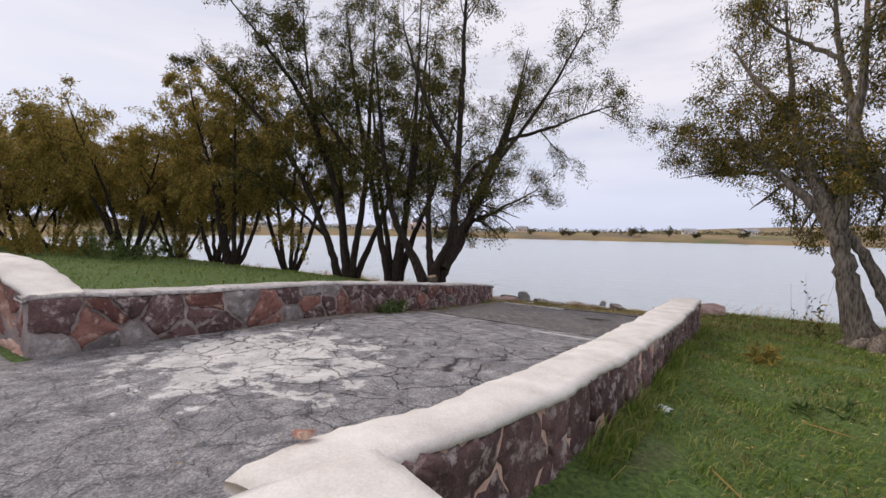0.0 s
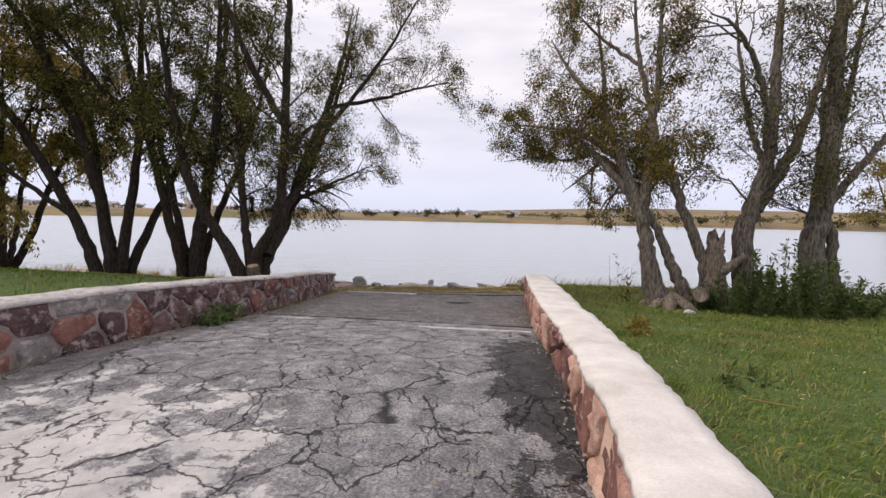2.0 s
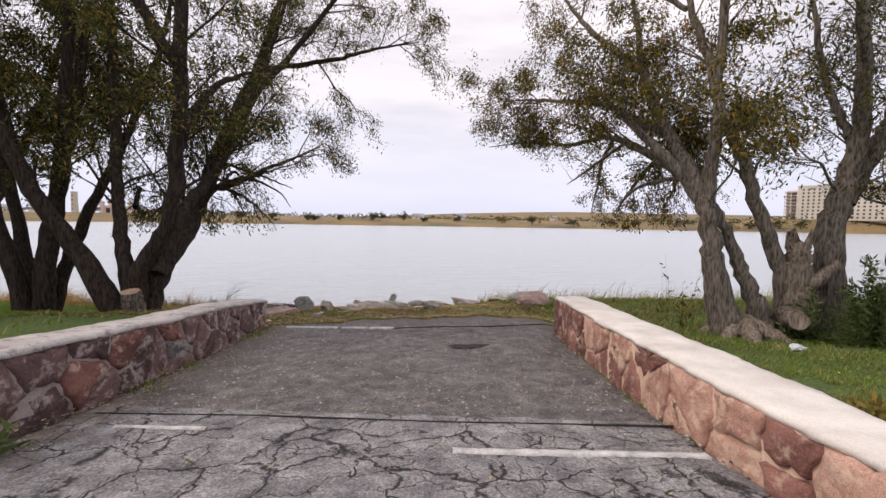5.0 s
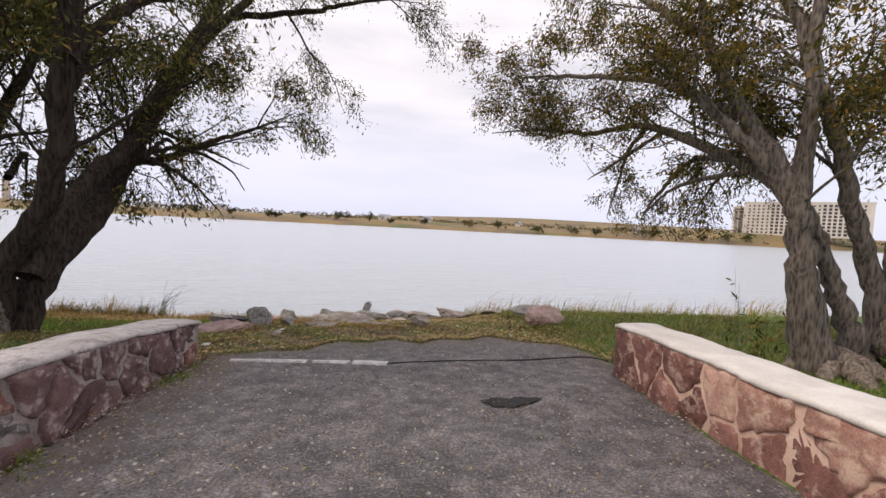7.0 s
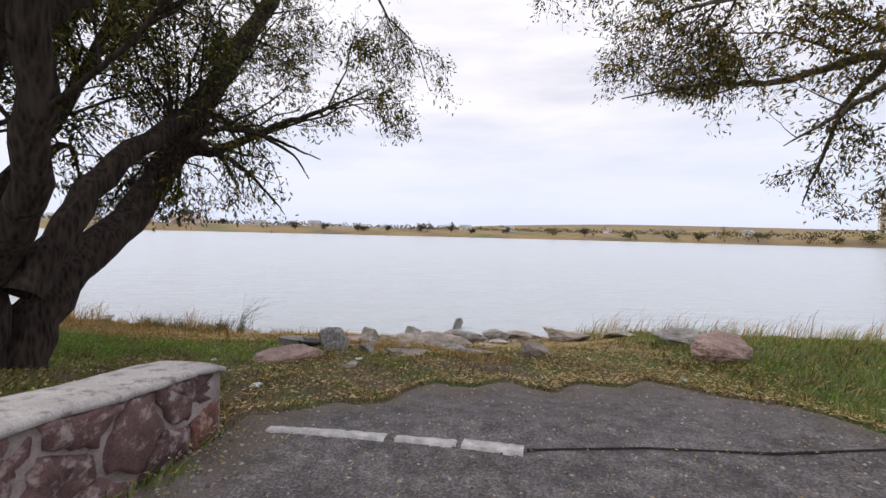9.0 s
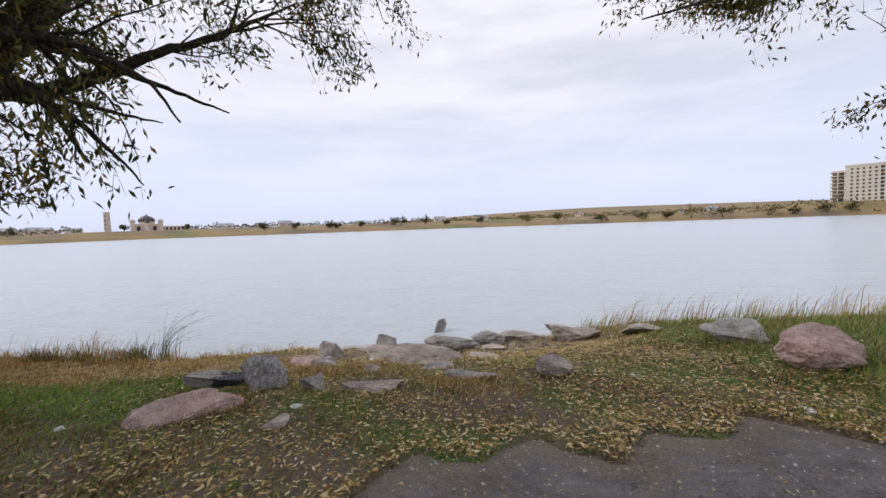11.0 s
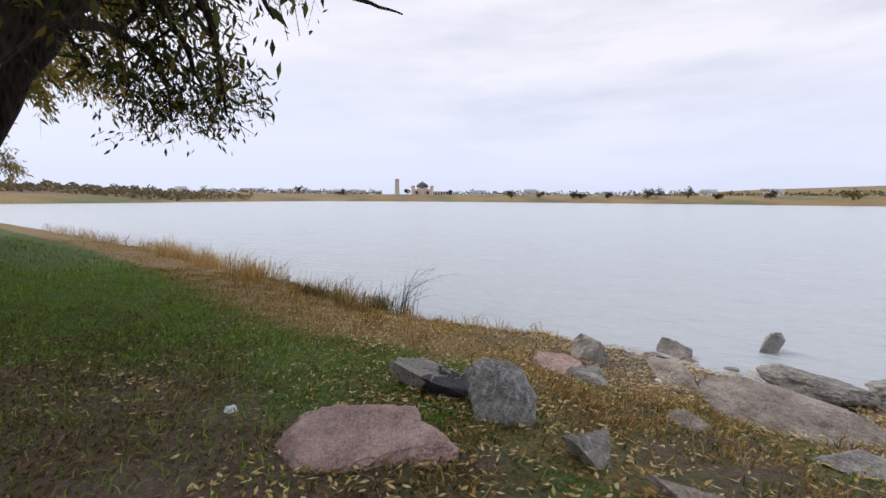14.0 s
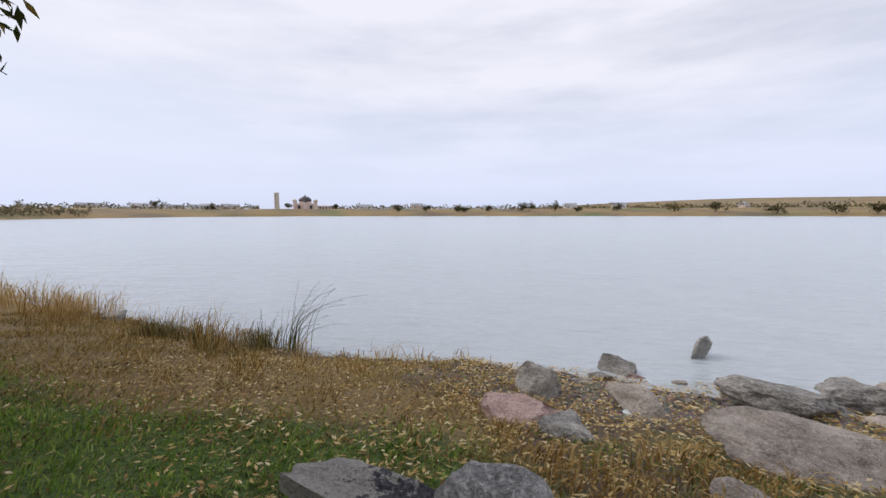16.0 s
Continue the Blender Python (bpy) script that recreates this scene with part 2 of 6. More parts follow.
    torn = sums(nodes, links, "ADD", torn, sums(nodes, links, "MULTIPLY", sums(nodes, links, "SUBTRACT", grain, 0.5), 1.2))
    spill = ramp(nodes, links, torn, [(0.78, (1, 1, 1)), (1.20, (0, 0, 0))])
    base = mixed(nodes, links, sums(nodes, links, "MULTIPLY", spill, 0.9), base, (0.72, 0.70, 0.67))
    # soil drifted along the west wall
    dx = sums(nodes, links, "SUBTRACT", sums(nodes, links, "ADD", X, 5.9), sums(nodes, links, "MULTIPLY", sums(nodes, links, "SUBTRACT", Y, 8.0), 0.077))
    drift = sums(nodes, links, "ADD", dx, sums(nodes, links, "MULTIPLY", sums(nodes, links, "SUBTRACT", mid, 0.5), 1.5))
    drift = ramp(nodes, links, drift, [(0.25, (1, 1, 1)), (0.75, (0, 0, 0))])
    low_half = ramp(nodes, links, sums(nodes, links, "DIVIDE", Y, 10.0), [(0.30, (0.35, 0.35, 0.35)), (0.60, (1, 1, 1))])
    drift = mixed(nodes, links, 1.0, drift, low_half, "MULTIPLY")
    base = mixed(nodes, links, sums(nodes, links, "MULTIPLY", drift, 0.8), base, ramp(nodes, links, fine, [(0.35, (0.12, 0.095, 0.08)), (0.65, (0.30, 0.25, 0.22))]))
    # grit and soil washed over the lower end
    low = sums(nodes, links, "ADD", sums(nodes, links, "SUBTRACT", Y, 13.6), sums(nodes, links, "MULTIPLY", sums(nodes, links, "SUBTRACT", mid, 0.5), 5.0))
    low = ramp(nodes, links, low, [(0.0, (0, 0, 0)), (0.9, (1, 1, 1))])
    base = mixed(nodes, links, sums(nodes, links, "MULTIPLY", low, 0.7), base, ramp(nodes, links, fine, [(0.35, (0.075, 0.063, 0.058)), (0.65, (0.25, 0.215, 0.195))]))
    # earth and leaf crumbs that have crept in from the lower edge
    dust = nodes.new("ShaderNodeVertexColor")
    dust.layer_name = "dust"
    dsep = nodes.new("ShaderNodeSeparateColor")
    links.new(dust.outputs["Color"], dsep.inputs["Color"])
    crept = sums(nodes, links, "ADD", dsep.outputs[0], sums(nodes, links, "MULTIPLY", sums(nodes, links, "SUBTRACT", mid, 0.5), 1.6))
    crept = ramp(nodes, links, crept, [(0.30, (0, 0, 0)), (0.62, (0.9, 0.9, 0.9))])
    base = mixed(nodes, links, crept, base, ramp(nodes, links, grain, [(0.34, (0.075, 0.060, 0.045)), (0.66, (0.25, 0.205, 0.15))]))
    # tar beside the low wall
    tx = sums(nodes, links, "DIVIDE", sums(nodes, links, "SUBTRACT", sums(nodes, links, "ADD", X, 1.2), sums(nodes, links, "MULTIPLY", Y, 0.06)), 0.50)
    ty = sums(nodes, links, "DIVIDE", sums(nodes, links, "SUBTRACT", Y, 5.0), 2.1)
    tt = sums(nodes, links, "ADD", sums(nodes, links, "MULTIPLY", tx, tx), sums(nodes, links, "MULTIPLY", ty, ty))
    tt = sums(nodes, links, "ADD", tt, sums(nodes, links, "MULTIPLY", sums(nodes, links, "SUBTRACT", lace, 0.5), 3.6))
    tt = sums(nodes, links, "ADD", tt, sums(nodes, links, "MULTIPLY", sums(nodes, links, "SUBTRACT", grain, 0.5), 1.6))
    tar = ramp(nodes, links, tt, [(0.75, (1, 1, 1)), (0.95, (0, 0, 0))])
    base = mixed(nodes, links, sums(nodes, links, "MULTIPLY", tar, 0.85), base, (0.022, 0.021, 0.022))
    base = mixed(nodes, links, sums(nodes, links, "MULTIPLY", speck, 0.45), base, (0.42, 0.41, 0.40))
    chips = nodes.new("ShaderNodeTexVoronoi")
    chips.inputs["Scale"].default_value = 24
    links.new(flat.outputs[0], chips.inputs["Vector"])
    chip = ramp(nodes, links, chips.outputs["Distance"], [(0.10, (1, 1, 1)), (0.17, (0, 0, 0))])
    base = mixed(nodes, links, sums(nodes, links, "MULTIPLY", chip, ramp(nodes, links, mid, [(0.48, (0, 0, 0)), (0.60, (0.8, 0.8, 0.8))])), base, (0.50, 0.47, 0.44))
    blot = ramp(nodes, links, tex_noise(nodes, links, 2.2, 6, 0.7, pos), [(0.36, (0.74, 0.74, 0.75)), (0.62, (1.15, 1.14, 1.13))])
    base = mixed(nodes, links, 1.0, base, blot, "MULTIPLY")
    c1 = cracks(1.5, 0.004, 0.014)
    c2 = cracks(3.1, 0.002, 0.012)
    some = ramp(nodes, links, big, [(0.44, (1, 1, 1)), (0.56, (0, 0, 0))])
    c2 = mixed(nodes, links, sums(nodes, links, "MULTIPLY", some, 0.3), c2, (1, 1, 1))
    ck = mixed(nodes, links, 1.0, c1, c2, "MULTIPLY")
    ck = mixed(nodes, links, part_new, ck, (1, 1, 1))
    upper = ramp(nodes, links, sums(nodes, links, "DIVIDE", Y, 10.0), [(0.12, (0.6, 0.6, 0.6)), (0.34, (0, 0, 0))])
    ck = mixed(nodes, links, upper, ck, (1, 1, 1))
    base = mixed(nodes, links, 1.0, base, mixed(nodes, links, ck, (0.14, 0.135, 0.13), (1, 1, 1)), "MULTIPLY")
    links.new(base, bsdf.inputs["Base Color"])
    h = sums(nodes, links, "ADD", sums(nodes, links, "MULTIPLY", ck, 1.0), sums(nodes, links, "ADD", sums(nodes, links, "MULTIPLY", grain, 0.45), sums(nodes, links, "MULTIPLY", mid, 0.2)))
    bumped(nodes, links, bsdf, h, 1.0, 0.028)
    return m


def make_water():
    m, nodes, links, bsdf = shader("river_water", 0.22)
    bsdf.inputs["Base Color"].default_value = (0.47, 0.52, 0.55, 1)
    bsdf.inputs["IOR"].default_value = 1.33
    bsdf.inputs["Specular IOR Level"].default_value = 0.9
    co = nodes.new("ShaderNodeTexCoord")
    mp = nodes.new("ShaderNodeMapping")
    mp.inputs["Scale"].default_value = (0.45, 1.5, 1)
    mp.inputs["Rotation"].default_value = (0, 0, radians(-24))
    links.new(co.outputs["Object"], mp.inputs["Vector"])
    a = tex_noise(nodes, links, 1.1, 3, 0.5, mp.outputs["Vector"])
    b = tex_noise(nodes, links, 0.22, 3, 0.5, mp.outputs["Vector"])
    c = tex_noise(nodes, links, 4.2, 4, 0.6, mp.outputs["Vector"])
    s = sums(nodes, links, "ADD", sums(nodes, links, "ADD", a, sums(nodes, links, "MULTIPLY", c, 0.35)), sums(nodes, links, "MULTIPLY", b, 2.0))
    bumped(nodes, links, bsdf, s, 0.75, 0.26)
    return m


M_GROUND, M_ASPHALT, M_WATER = make_ground(), make_asphalt(), make_water()
M_CAP = plain("cement_cap", (0.58, 0.53, 0.48), (0.86, 0.82, 0.76), 3, 70, 0.9, 0.5, 0.012)
M_CAP_WORN = plain("worn_cement_cap", (0.38, 0.35, 0.335), (0.70, 0.67, 0.64), 2.2, 40, 0.9, 0.6, 0.015, smear=((0.19, 0.145, 0.14), 0.52), grain=0.6)
M_MORTAR_PINK = plain("pink_washed_mortar", (0.44, 0.27, 0.20), (0.68, 0.50, 0.40), 3, 50, 0.92, 0.6, 0.02)
M_MORTAR_GREY = plain("grey_mortar", (0.17, 0.135, 0.125), (0.42, 0.36, 0.34), 4, 50, 0.92, 0.6, 0.02)
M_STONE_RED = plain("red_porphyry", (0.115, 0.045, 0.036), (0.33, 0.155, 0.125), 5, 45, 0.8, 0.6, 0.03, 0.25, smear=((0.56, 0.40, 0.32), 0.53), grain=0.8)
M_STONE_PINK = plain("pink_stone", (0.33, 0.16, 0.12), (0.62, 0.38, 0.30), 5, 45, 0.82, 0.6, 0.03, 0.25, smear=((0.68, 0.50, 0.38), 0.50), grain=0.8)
# maroon stone with the shade of sun-averted wall faces put into its colour
M_STONE_DARK = plain("shaded_maroon_stone", (0.06, 0.032, 0.033), (0.20, 0.115, 0.11), 5, 45, 0.8, 0.6, 0.03, 0.25, smear=((0.48, 0.40, 0.38), 0.52), grain=0.8)
M_STONE_GREY = plain("grey_wall_stone", (0.10, 0.09, 0.088), (0.30, 0.27, 0.26), 5, 45, 0.82, 0.6, 0.03, 0.25, smear=((0.50, 0.45, 0.43), 0.52), grain=0.8)
M_ROCK_GREY = plain("grey_granite", (0.15, 0.145, 0.135), (0.54, 0.51, 0.47), 4, 40, 0.85, 1.0, 0.05, 0.15, fissure=0.10, grain=0.8)
M_ROCK_STREAK = plain("streaked_schist", (0.13, 0.13, 0.13), (0.44, 0.43, 0.41), 5, 40, 0.85, 1.0, 0.05, grain=0.8, streak=(0.62, 0.60, 0.57))
M_ROCK_TAN = plain("tan_rock", (0.21, 0.18, 0.15), (0.58, 0.51, 0.445), 4, 40, 0.85, 1.0, 0.05, 0.15, fissure=0.14, grain=0.8)
M_ROCK_PINK = plain("pink_granite", (0.29, 0.185, 0.165), (0.62, 0.45, 0.40), 5, 40, 0.85, 1.0, 0.05, 0.1, fissure=0.10, grain=0.9)


def make_charred():
    """Grey granite with one fire-blackened flank."""
    m, nodes, links, bsdf = shader("blackened_rock", 0.72)
    co = nodes.new("ShaderNodeTexCoord")
    sep = nodes.new("ShaderNodeSeparateXYZ")
    links.new(co.outputs["Object"], sep.inputs[0])
    coarse = tex_noise(nodes, links, 5, 6, 0.7)
    fine = tex_noise(nodes, links, 60, 4, 0.75)
    grey = ramp(nodes, links, sums(nodes, links, "ADD", sums(nodes, links, "MULTIPLY", coarse, 0.5), sums(nodes, links, "MULTIPLY", fine, 0.5)), [(0.35, (0.17, 0.16, 0.145)), (0.65, (0.58, 0.54, 0.48))])
    edge = sums(nodes, links, "ADD", sep.outputs[0], sums(nodes, links, "MULTIPLY", sums(nodes, links, "SUBTRACT", coarse, 0.5), 2.6))
    soot = ramp(nodes, links, edge, [(-0.0, (0, 0, 0)), (0.10, (1, 1, 1))])
    black = ramp(nodes, links, fine, [(0.42, (0.010, 0.010, 0.014)), (0.72, (0.14, 0.14, 0.16))])
    links.new(mixed(nodes, links, soot, grey, black), bsdf.inputs["Base Color"])
    bumped(nodes, links, bsdf, sums(nodes, links, "ADD", coarse, sums(nodes, links, "MULTIPLY", fine, 0.4)), 1.0, 0.05)
    return m


M_ROCK_DARK = make_charred()
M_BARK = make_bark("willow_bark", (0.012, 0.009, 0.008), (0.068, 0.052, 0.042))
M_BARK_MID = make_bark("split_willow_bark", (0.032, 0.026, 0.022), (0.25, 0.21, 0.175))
M_BARK_PALE = make_bark("weathered_bark", (0.05, 0.042, 0.036), (0.25, 0.21, 0.175))
M_SAWN = plain("sawn_wood", (0.34, 0.20, 0.13), (0.60, 0.42, 0.30), 9, 60, 0.85, 0.4, 0.01)
M_DEAD = make_bark("bare_split_wood", (0.075, 0.058, 0.045), (0.33, 0.27, 0.215))
GREENS = [(0.0, (0.032, 0.037, 0.013)), (0.45, (0.088, 0.095, 0.030)), (0.8, (0.165, 0.160, 0.055)), (0.93, (0.26, 0.19, 0.05)), (1.0, (0.40, 0.24, 0.06))]
OLIVES = [(0.0, (0.16, 0.14, 0.040)), (0.5, (0.34, 0.275, 0.085)), (0.85, (0.50, 0.36, 0.10)), (1.0, (0.60, 0.38, 0.10))]
M_LEAF = leafy("willow_leaf", GREENS, 0.32)
M_LEAF_R = leafy("turning_willow_leaf", [(0.0, (0.048, 0.050, 0.016)), (0.45, (0.125, 0.120, 0.035)), (0.75, (0.22, 0.18, 0.05)), (0.9, (0.36, 0.23, 0.05)), (1.0, (0.50, 0.29, 0.06))], 0.34)
M_LEAF_OLIVE = leafy("turning_leaf", OLIVES, 0.45)
M_LEAF_GOLD = leafy("golden_leaf", [(0.0, (0.20, 0.11, 0.02)), (1.0, (0.50, 0.27, 0.05))])
M_BLADE = leafy("grass_blade", [(0.0, (0.085, 0.150, 0.024)), (0.55, (0.205, 0.305, 0.058)), (0.85, (0.30, 0.35, 0.10)), (1.0, (0.50, 0.43, 0.20))], 0.32, patch=(0.30, 0.285, 0.11))
M_STRAW = leafy("dry_grass_blade", [(0.0, (0.20, 0.11, 0.03)), (0.5, (0.44, 0.28, 0.095)), (1.0, (0.66, 0.50, 0.24))], 0.25)
M_DRYTURF = leafy("dry_turf_blade", [(0.0, (0.12, 0.076, 0.028)), (0.45, (0.32, 0.225, 0.078)), (0.8, (0.48, 0.365, 0.13)), (1.0, (0.36, 0.38, 0.11))], 0.25)
M_GOLD = leafy("golden_grass_blade", [(0.0, (0.34, 0.20, 0.06)), (0.5, (0.60, 0.41, 0.16)), (1.0, (0.80, 0.66, 0.38))], 0.35)
M_LUSH = leafy("lush_grass_blade", [(0.0, (0.110, 0.205, 0.030)), (0.6, (0.285, 0.440, 0.075)), (1.0, (0.43, 0.51, 0.15))], 0.35)
M_MATTED = leafy("matted_grass_blade", [(0.0, (0.060, 0.045, 0.022)), (0.35, (0.16, 0.130, 0.048)), (0.7, (0.29, 0.24, 0.09)), (1.0, (0.52, 0.42, 0.23))], 0.2)
M_WEED = leafy("weed_leaf", [(0.0, (0.050, 0.090, 0.030)), (0.7, (0.15, 0.21, 0.075)), (1.0, (0.26, 0.28, 0.12))], 0.35)
M_LITTER = leafy("fallen_leaf", [(0.0, (0.15, 0.085, 0.04)), (0.35, (0.40, 0.255, 0.085)), (0.7, (0.64, 0.475, 0.19)), (1.0, (0.80, 0.70, 0.46))], 0.1)
M_GRIT = leafy("stone_chips", [(0.0, (0.10, 0.09, 0.085)), (0.6, (0.28, 0.255, 0.24)), (1.0, (0.54, 0.51, 0.48))], 0.0)
M_PEBBLE = plain("pebbles", (0.08, 0.07, 0.065), (0.34, 0.31, 0.28), 9, 50, 0.8, 0.4, 0.01, 0.4)
M_PAINT = plain("worn_white_paint", (0.34, 0.33, 0.32), (0.80, 0.79, 0.77), 9, 60, 0.8, 0.4, 0.006)
M_TAR = plain("damp_tar", (0.006, 0.006, 0.006), (0.03, 0.028, 0.028), 9, 60, 0.85, 0.4, 0.01)
M_CONCRETE = plain("raw_concrete", (0.48, 0.43, 0.36), (0.66, 0.60, 0.51), 0.05, 0.5, 0.9, 0.1, 0.02)
M_BRICKPINK = plain("pale_pink_brick", (0.60, 0.47, 0.41), (0.78, 0.66, 0.59), 0.1, 1.0, 0.9, 0.1, 0.02)
M_DOME = plain("dark_dome_metal", (0.03, 0.028, 0.032), (0.085, 0.07, 0.075), 0.2, 2, 0.5, 0.1, 0.02)
M_VOID = plain("dark_opening", (0.02, 0.02, 0.022), (0.05, 0.05, 0.055), 0.5, 2, 0.7, 0.0, 0.02)
M_ROOF = plain("grey_sheet_roof", (0.25, 0.26, 0.28), (0.45, 0.46, 0.48), 0.2, 2, 0.6, 0.1, 0.02)
M_WHITEWALL = plain("whitewash", (0.60, 0.58, 0.55), (0.82, 0.80, 0.77), 0.2, 2, 0.9, 0.1, 0.02)
M_BUSH = leafy("bank_bush_leaf", [(0.0, (0.035, 0.036, 0.018)), (0.7, (0.085, 0.08, 0.036)), (1.0, (0.15, 0.115, 0.045))])
M_BUSH_GREY = leafy("bare_thicket", [(0.0, (0.10, 0.09, 0.06)), (0.7, (0.20, 0.17, 0.11)), (1.0, (0.28, 0.22, 0.12))])
M_WOODS = leafy("distant_tree_leaf", [(0.0, (0.085, 0.085, 0.045)), (0.7, (0.17, 0.155, 0.08)), (1.0, (0.26, 0.21, 0.11))])
M_BUSH_TAN = leafy("bank_bush_yellowing", [(0.0, (0.09, 0.08, 0.03)), (1.0, (0.26, 0.19, 0.07))])
M_PLASTIC = plain("pale_litter_plastic", (0.55, 0.62, 0.62), (0.85, 0.88, 0.88), 30, 90, 0.35, 0.2, 0.004)


# ---- mesh helpers ----
def np_mesh(name, verts, faces, material, smooth=False):
    """A mesh object from arrays; faces: arrays of triangles or quads."""
    me = bpy.data.meshes.new(name)
    verts = np.asarray(verts, np.float32)
    faces = [np.asarray(f, np.int32) for f in (faces if isinstance(faces, list) else [faces]) if len(f)]
    loops = np.concatenate([f.ravel() for f in faces])
    counts = np.concatenate([np.full(len(f), f.shape[1], np.int32) for f in faces])
    starts = np.concatenate([[0], np.cumsum(counts)[:-1]]).astype(np.int32)
    me.vertices.add(len(verts))
    me.vertices.foreach_set("co", verts.ravel())
    me.loops.add(len(loops))
    me.loops.foreach_set("vertex_index", loops)
    me.polygons.add(len(counts))
    me.polygons.foreach_set("loop_start", starts)
    me.polygons.foreach_set("loop_total", counts)
    me.update(calc_edges=True)
    me.validate()
    if smooth:
        me.polygons.foreach_set("use_smooth", np.ones(len(counts), bool))
    me.materials.append(material)
    return new(name, me)


def part(name, bm, material, parent, label=""):
    me = bpy.data.meshes.new(name)
    bm.to_mesh(me)
    bm.free()
    me.materials.append(material)
    ob = new(name, me)
    ob.parent = parent
    return tagged(ob, label)


def np_part(name, verts, faces, material, parent, label="", smooth=False):
    ob = np_mesh(name, verts, faces, material, smooth)
    ob.parent = parent
    return tagged(ob, label)


def empty(name, at, label, category, group="", kind=""):
    ob = new(name)
    ob.location = at
    return tagged(ob, label, category, group, kind)


# ---- lie of the land ----
RAMP_Y = [-60, -10, 0, 1.65, 3.3, 5.06, 5.9, 6.6, 7.6, 8.85, 11.2, 12.8, 13.4, 14.1, 15.7, 16.9, 17.8, 19, 19.8, 20.6, 21.6, 22.4, 24, 30, 60]
RAMP_Z = [.5, .4, .36, .34, .275, .22, .155, .09, -.04, -.2, -.37, -.47, -.55, -.7, -.95, -1.04, -1.2, -1.45, -1.68, -1.85, -1.95, -2.1, -2.6, -3.4, -3.6]
LAWN_Y = [-60, 0, 8, 11, 13, 14.4, 16.5, 18.5, 20.5, 22.4, 24, 30, 60]
LAWN_Z = [.5, .45, .3, .05, -.2, -.5, -1.13, -1.3, -1.68, -2.1, -2.6, -3.4, -3.6]
BANK_Y = [-60, -10, 0, 3.5, 5.2, 7, 10.5, 12.6, 14.8, 16.3, 18, 20, 22.4, 24, 30, 60]
BANK_Z = [.2, .1, .05, .01, .03, .0, -.4, -.6, -.75, -.9, -1.15, -1.55, -2.1, -2.6, -3.4, -3.6]
SHORE_X = [-200, -65, -45, -33, -25, -15.5, -9.8, -6.9, -4, -2, 2, 6, 10, 20, 200]
SHORE_Y = [36, 26.8, 25.8, 25, 24.6, 23.3, 22.2, 22.6, 22.4, 22.6, 23.6, 23.5, 23.3, 24, 28]
FAR_X = [-1500, -600, -235, -200, -80, 0, 150, 300, 500, 1500]
FAR_Y = [500, 380, 250, 300, 325, 330, 320, 285, 235, 60]
WEST_Y = [-100, 30, 80, 140, 230, 600]
WEST_X = [-170, -180, -190, -225, -245, -260]
WATER = -2.1


def land(x, y):
    """Height of the ground, metres."""
    x, y = np.asarray(x, float), np.asarray(y, float)
    yy = y - (np.interp(x, SHORE_X, SHORE_Y) - 22.4) * np.clip((y - 8) / 10, 0, 1)
    a, b = np.clip((-6.2 - x) / 1.6, 0, 1), np.clip((x - .2) / .8, 0, 1)
    near = np.interp(yy, RAMP_Y, RAMP_Z) * (1 - a) * (1 - b) + np.interp(yy, LAWN_Y, LAWN_Z) * a + np.interp(yy, BANK_Y, BANK_Z) * b
    out = np.maximum(y - np.interp(x, FAR_X, FAR_Y), np.where(y > 30, np.interp(y, WEST_Y, WEST_X) - x, -99))
    far = np.interp(out, [-20, 0, 3, 14, 60, 160, 900], [-3.6, -2.1, -1.0, 0.6, 4.2, 5.0, 9]) + np.clip((out - 900) / 1600, 0, 1) * np.interp(x, [-400, 300, 900], [14, 50, 72])
    far = far + 6.5 * np.exp(-((x - 345) / 75) ** 2 - ((y - 315) / 60) ** 2) * np.clip(out / 25, 0, 1)
    return np.maximum(near, far)


def land1(x, y):
    return float(land(x, y))


INNER_R = [(0.62, -1.38), (1.2, -1.25), (1.7, -1.12), (2.4, -0.99), (3.1, -0.86), (4.9, -0.62), (7.4, -0.42), (12.15, 0.12)]
OUTER_R = [(0.62, -1.02), (1.0, -0.93), (1.67, -0.77), (2.4, -0.57), (3.7, -0.33), (4.7, -0.17), (10.4, 0.50), (12.15, 0.66)]
WALL_L = [(1.3, -6.40), (12.95, -5.50)]


def face_r(y):
    return np.interp(y, [p[0] for p in INNER_R], [p[1] for p in INNER_R])


def back_r(y):
    return np.interp(y, [p[0] for p in OUTER_R], [p[1] for p in OUTER_R])


def face_l(y):
    return np.interp(y, [p[0] for p in WALL_L], [p[1] for p in WALL_L])


def paved(x, y):
    """Above 0 on the asphalt, metres to its edge."""
    x, y = np.asarray(x, float), np.asarray(y, float)
    end = np.interp(x, [-6, -5, -4, -2.4, -1.2, -0.2, 0.6], [13.3, 13.9, 14.9, 15.3, 15.5, 14.9, 13.4]) + 0.42 * np.sin(x * 4.1 + 1) * np.sin(x * 1.9) + 0.07 * np.sin(x * 11 + y * 3) * np.sin(x * 7.7 - y * 4)
    side = np.minimum(x - face_l(y) + np.where(y < 1.2, 6, 0), face_r(y) - x + np.where(y > 12.15, 0.45, 0) - np.where(y < 0.6, 0.3, 0))
    return np.minimum(np.minimum(end - y, side), y + 8)


def steps(*spans):
    """A row of grid lines: (from, to, step) spans."""
    return np.concatenate([np.arange(a, b, s) for a, b, s in spans])


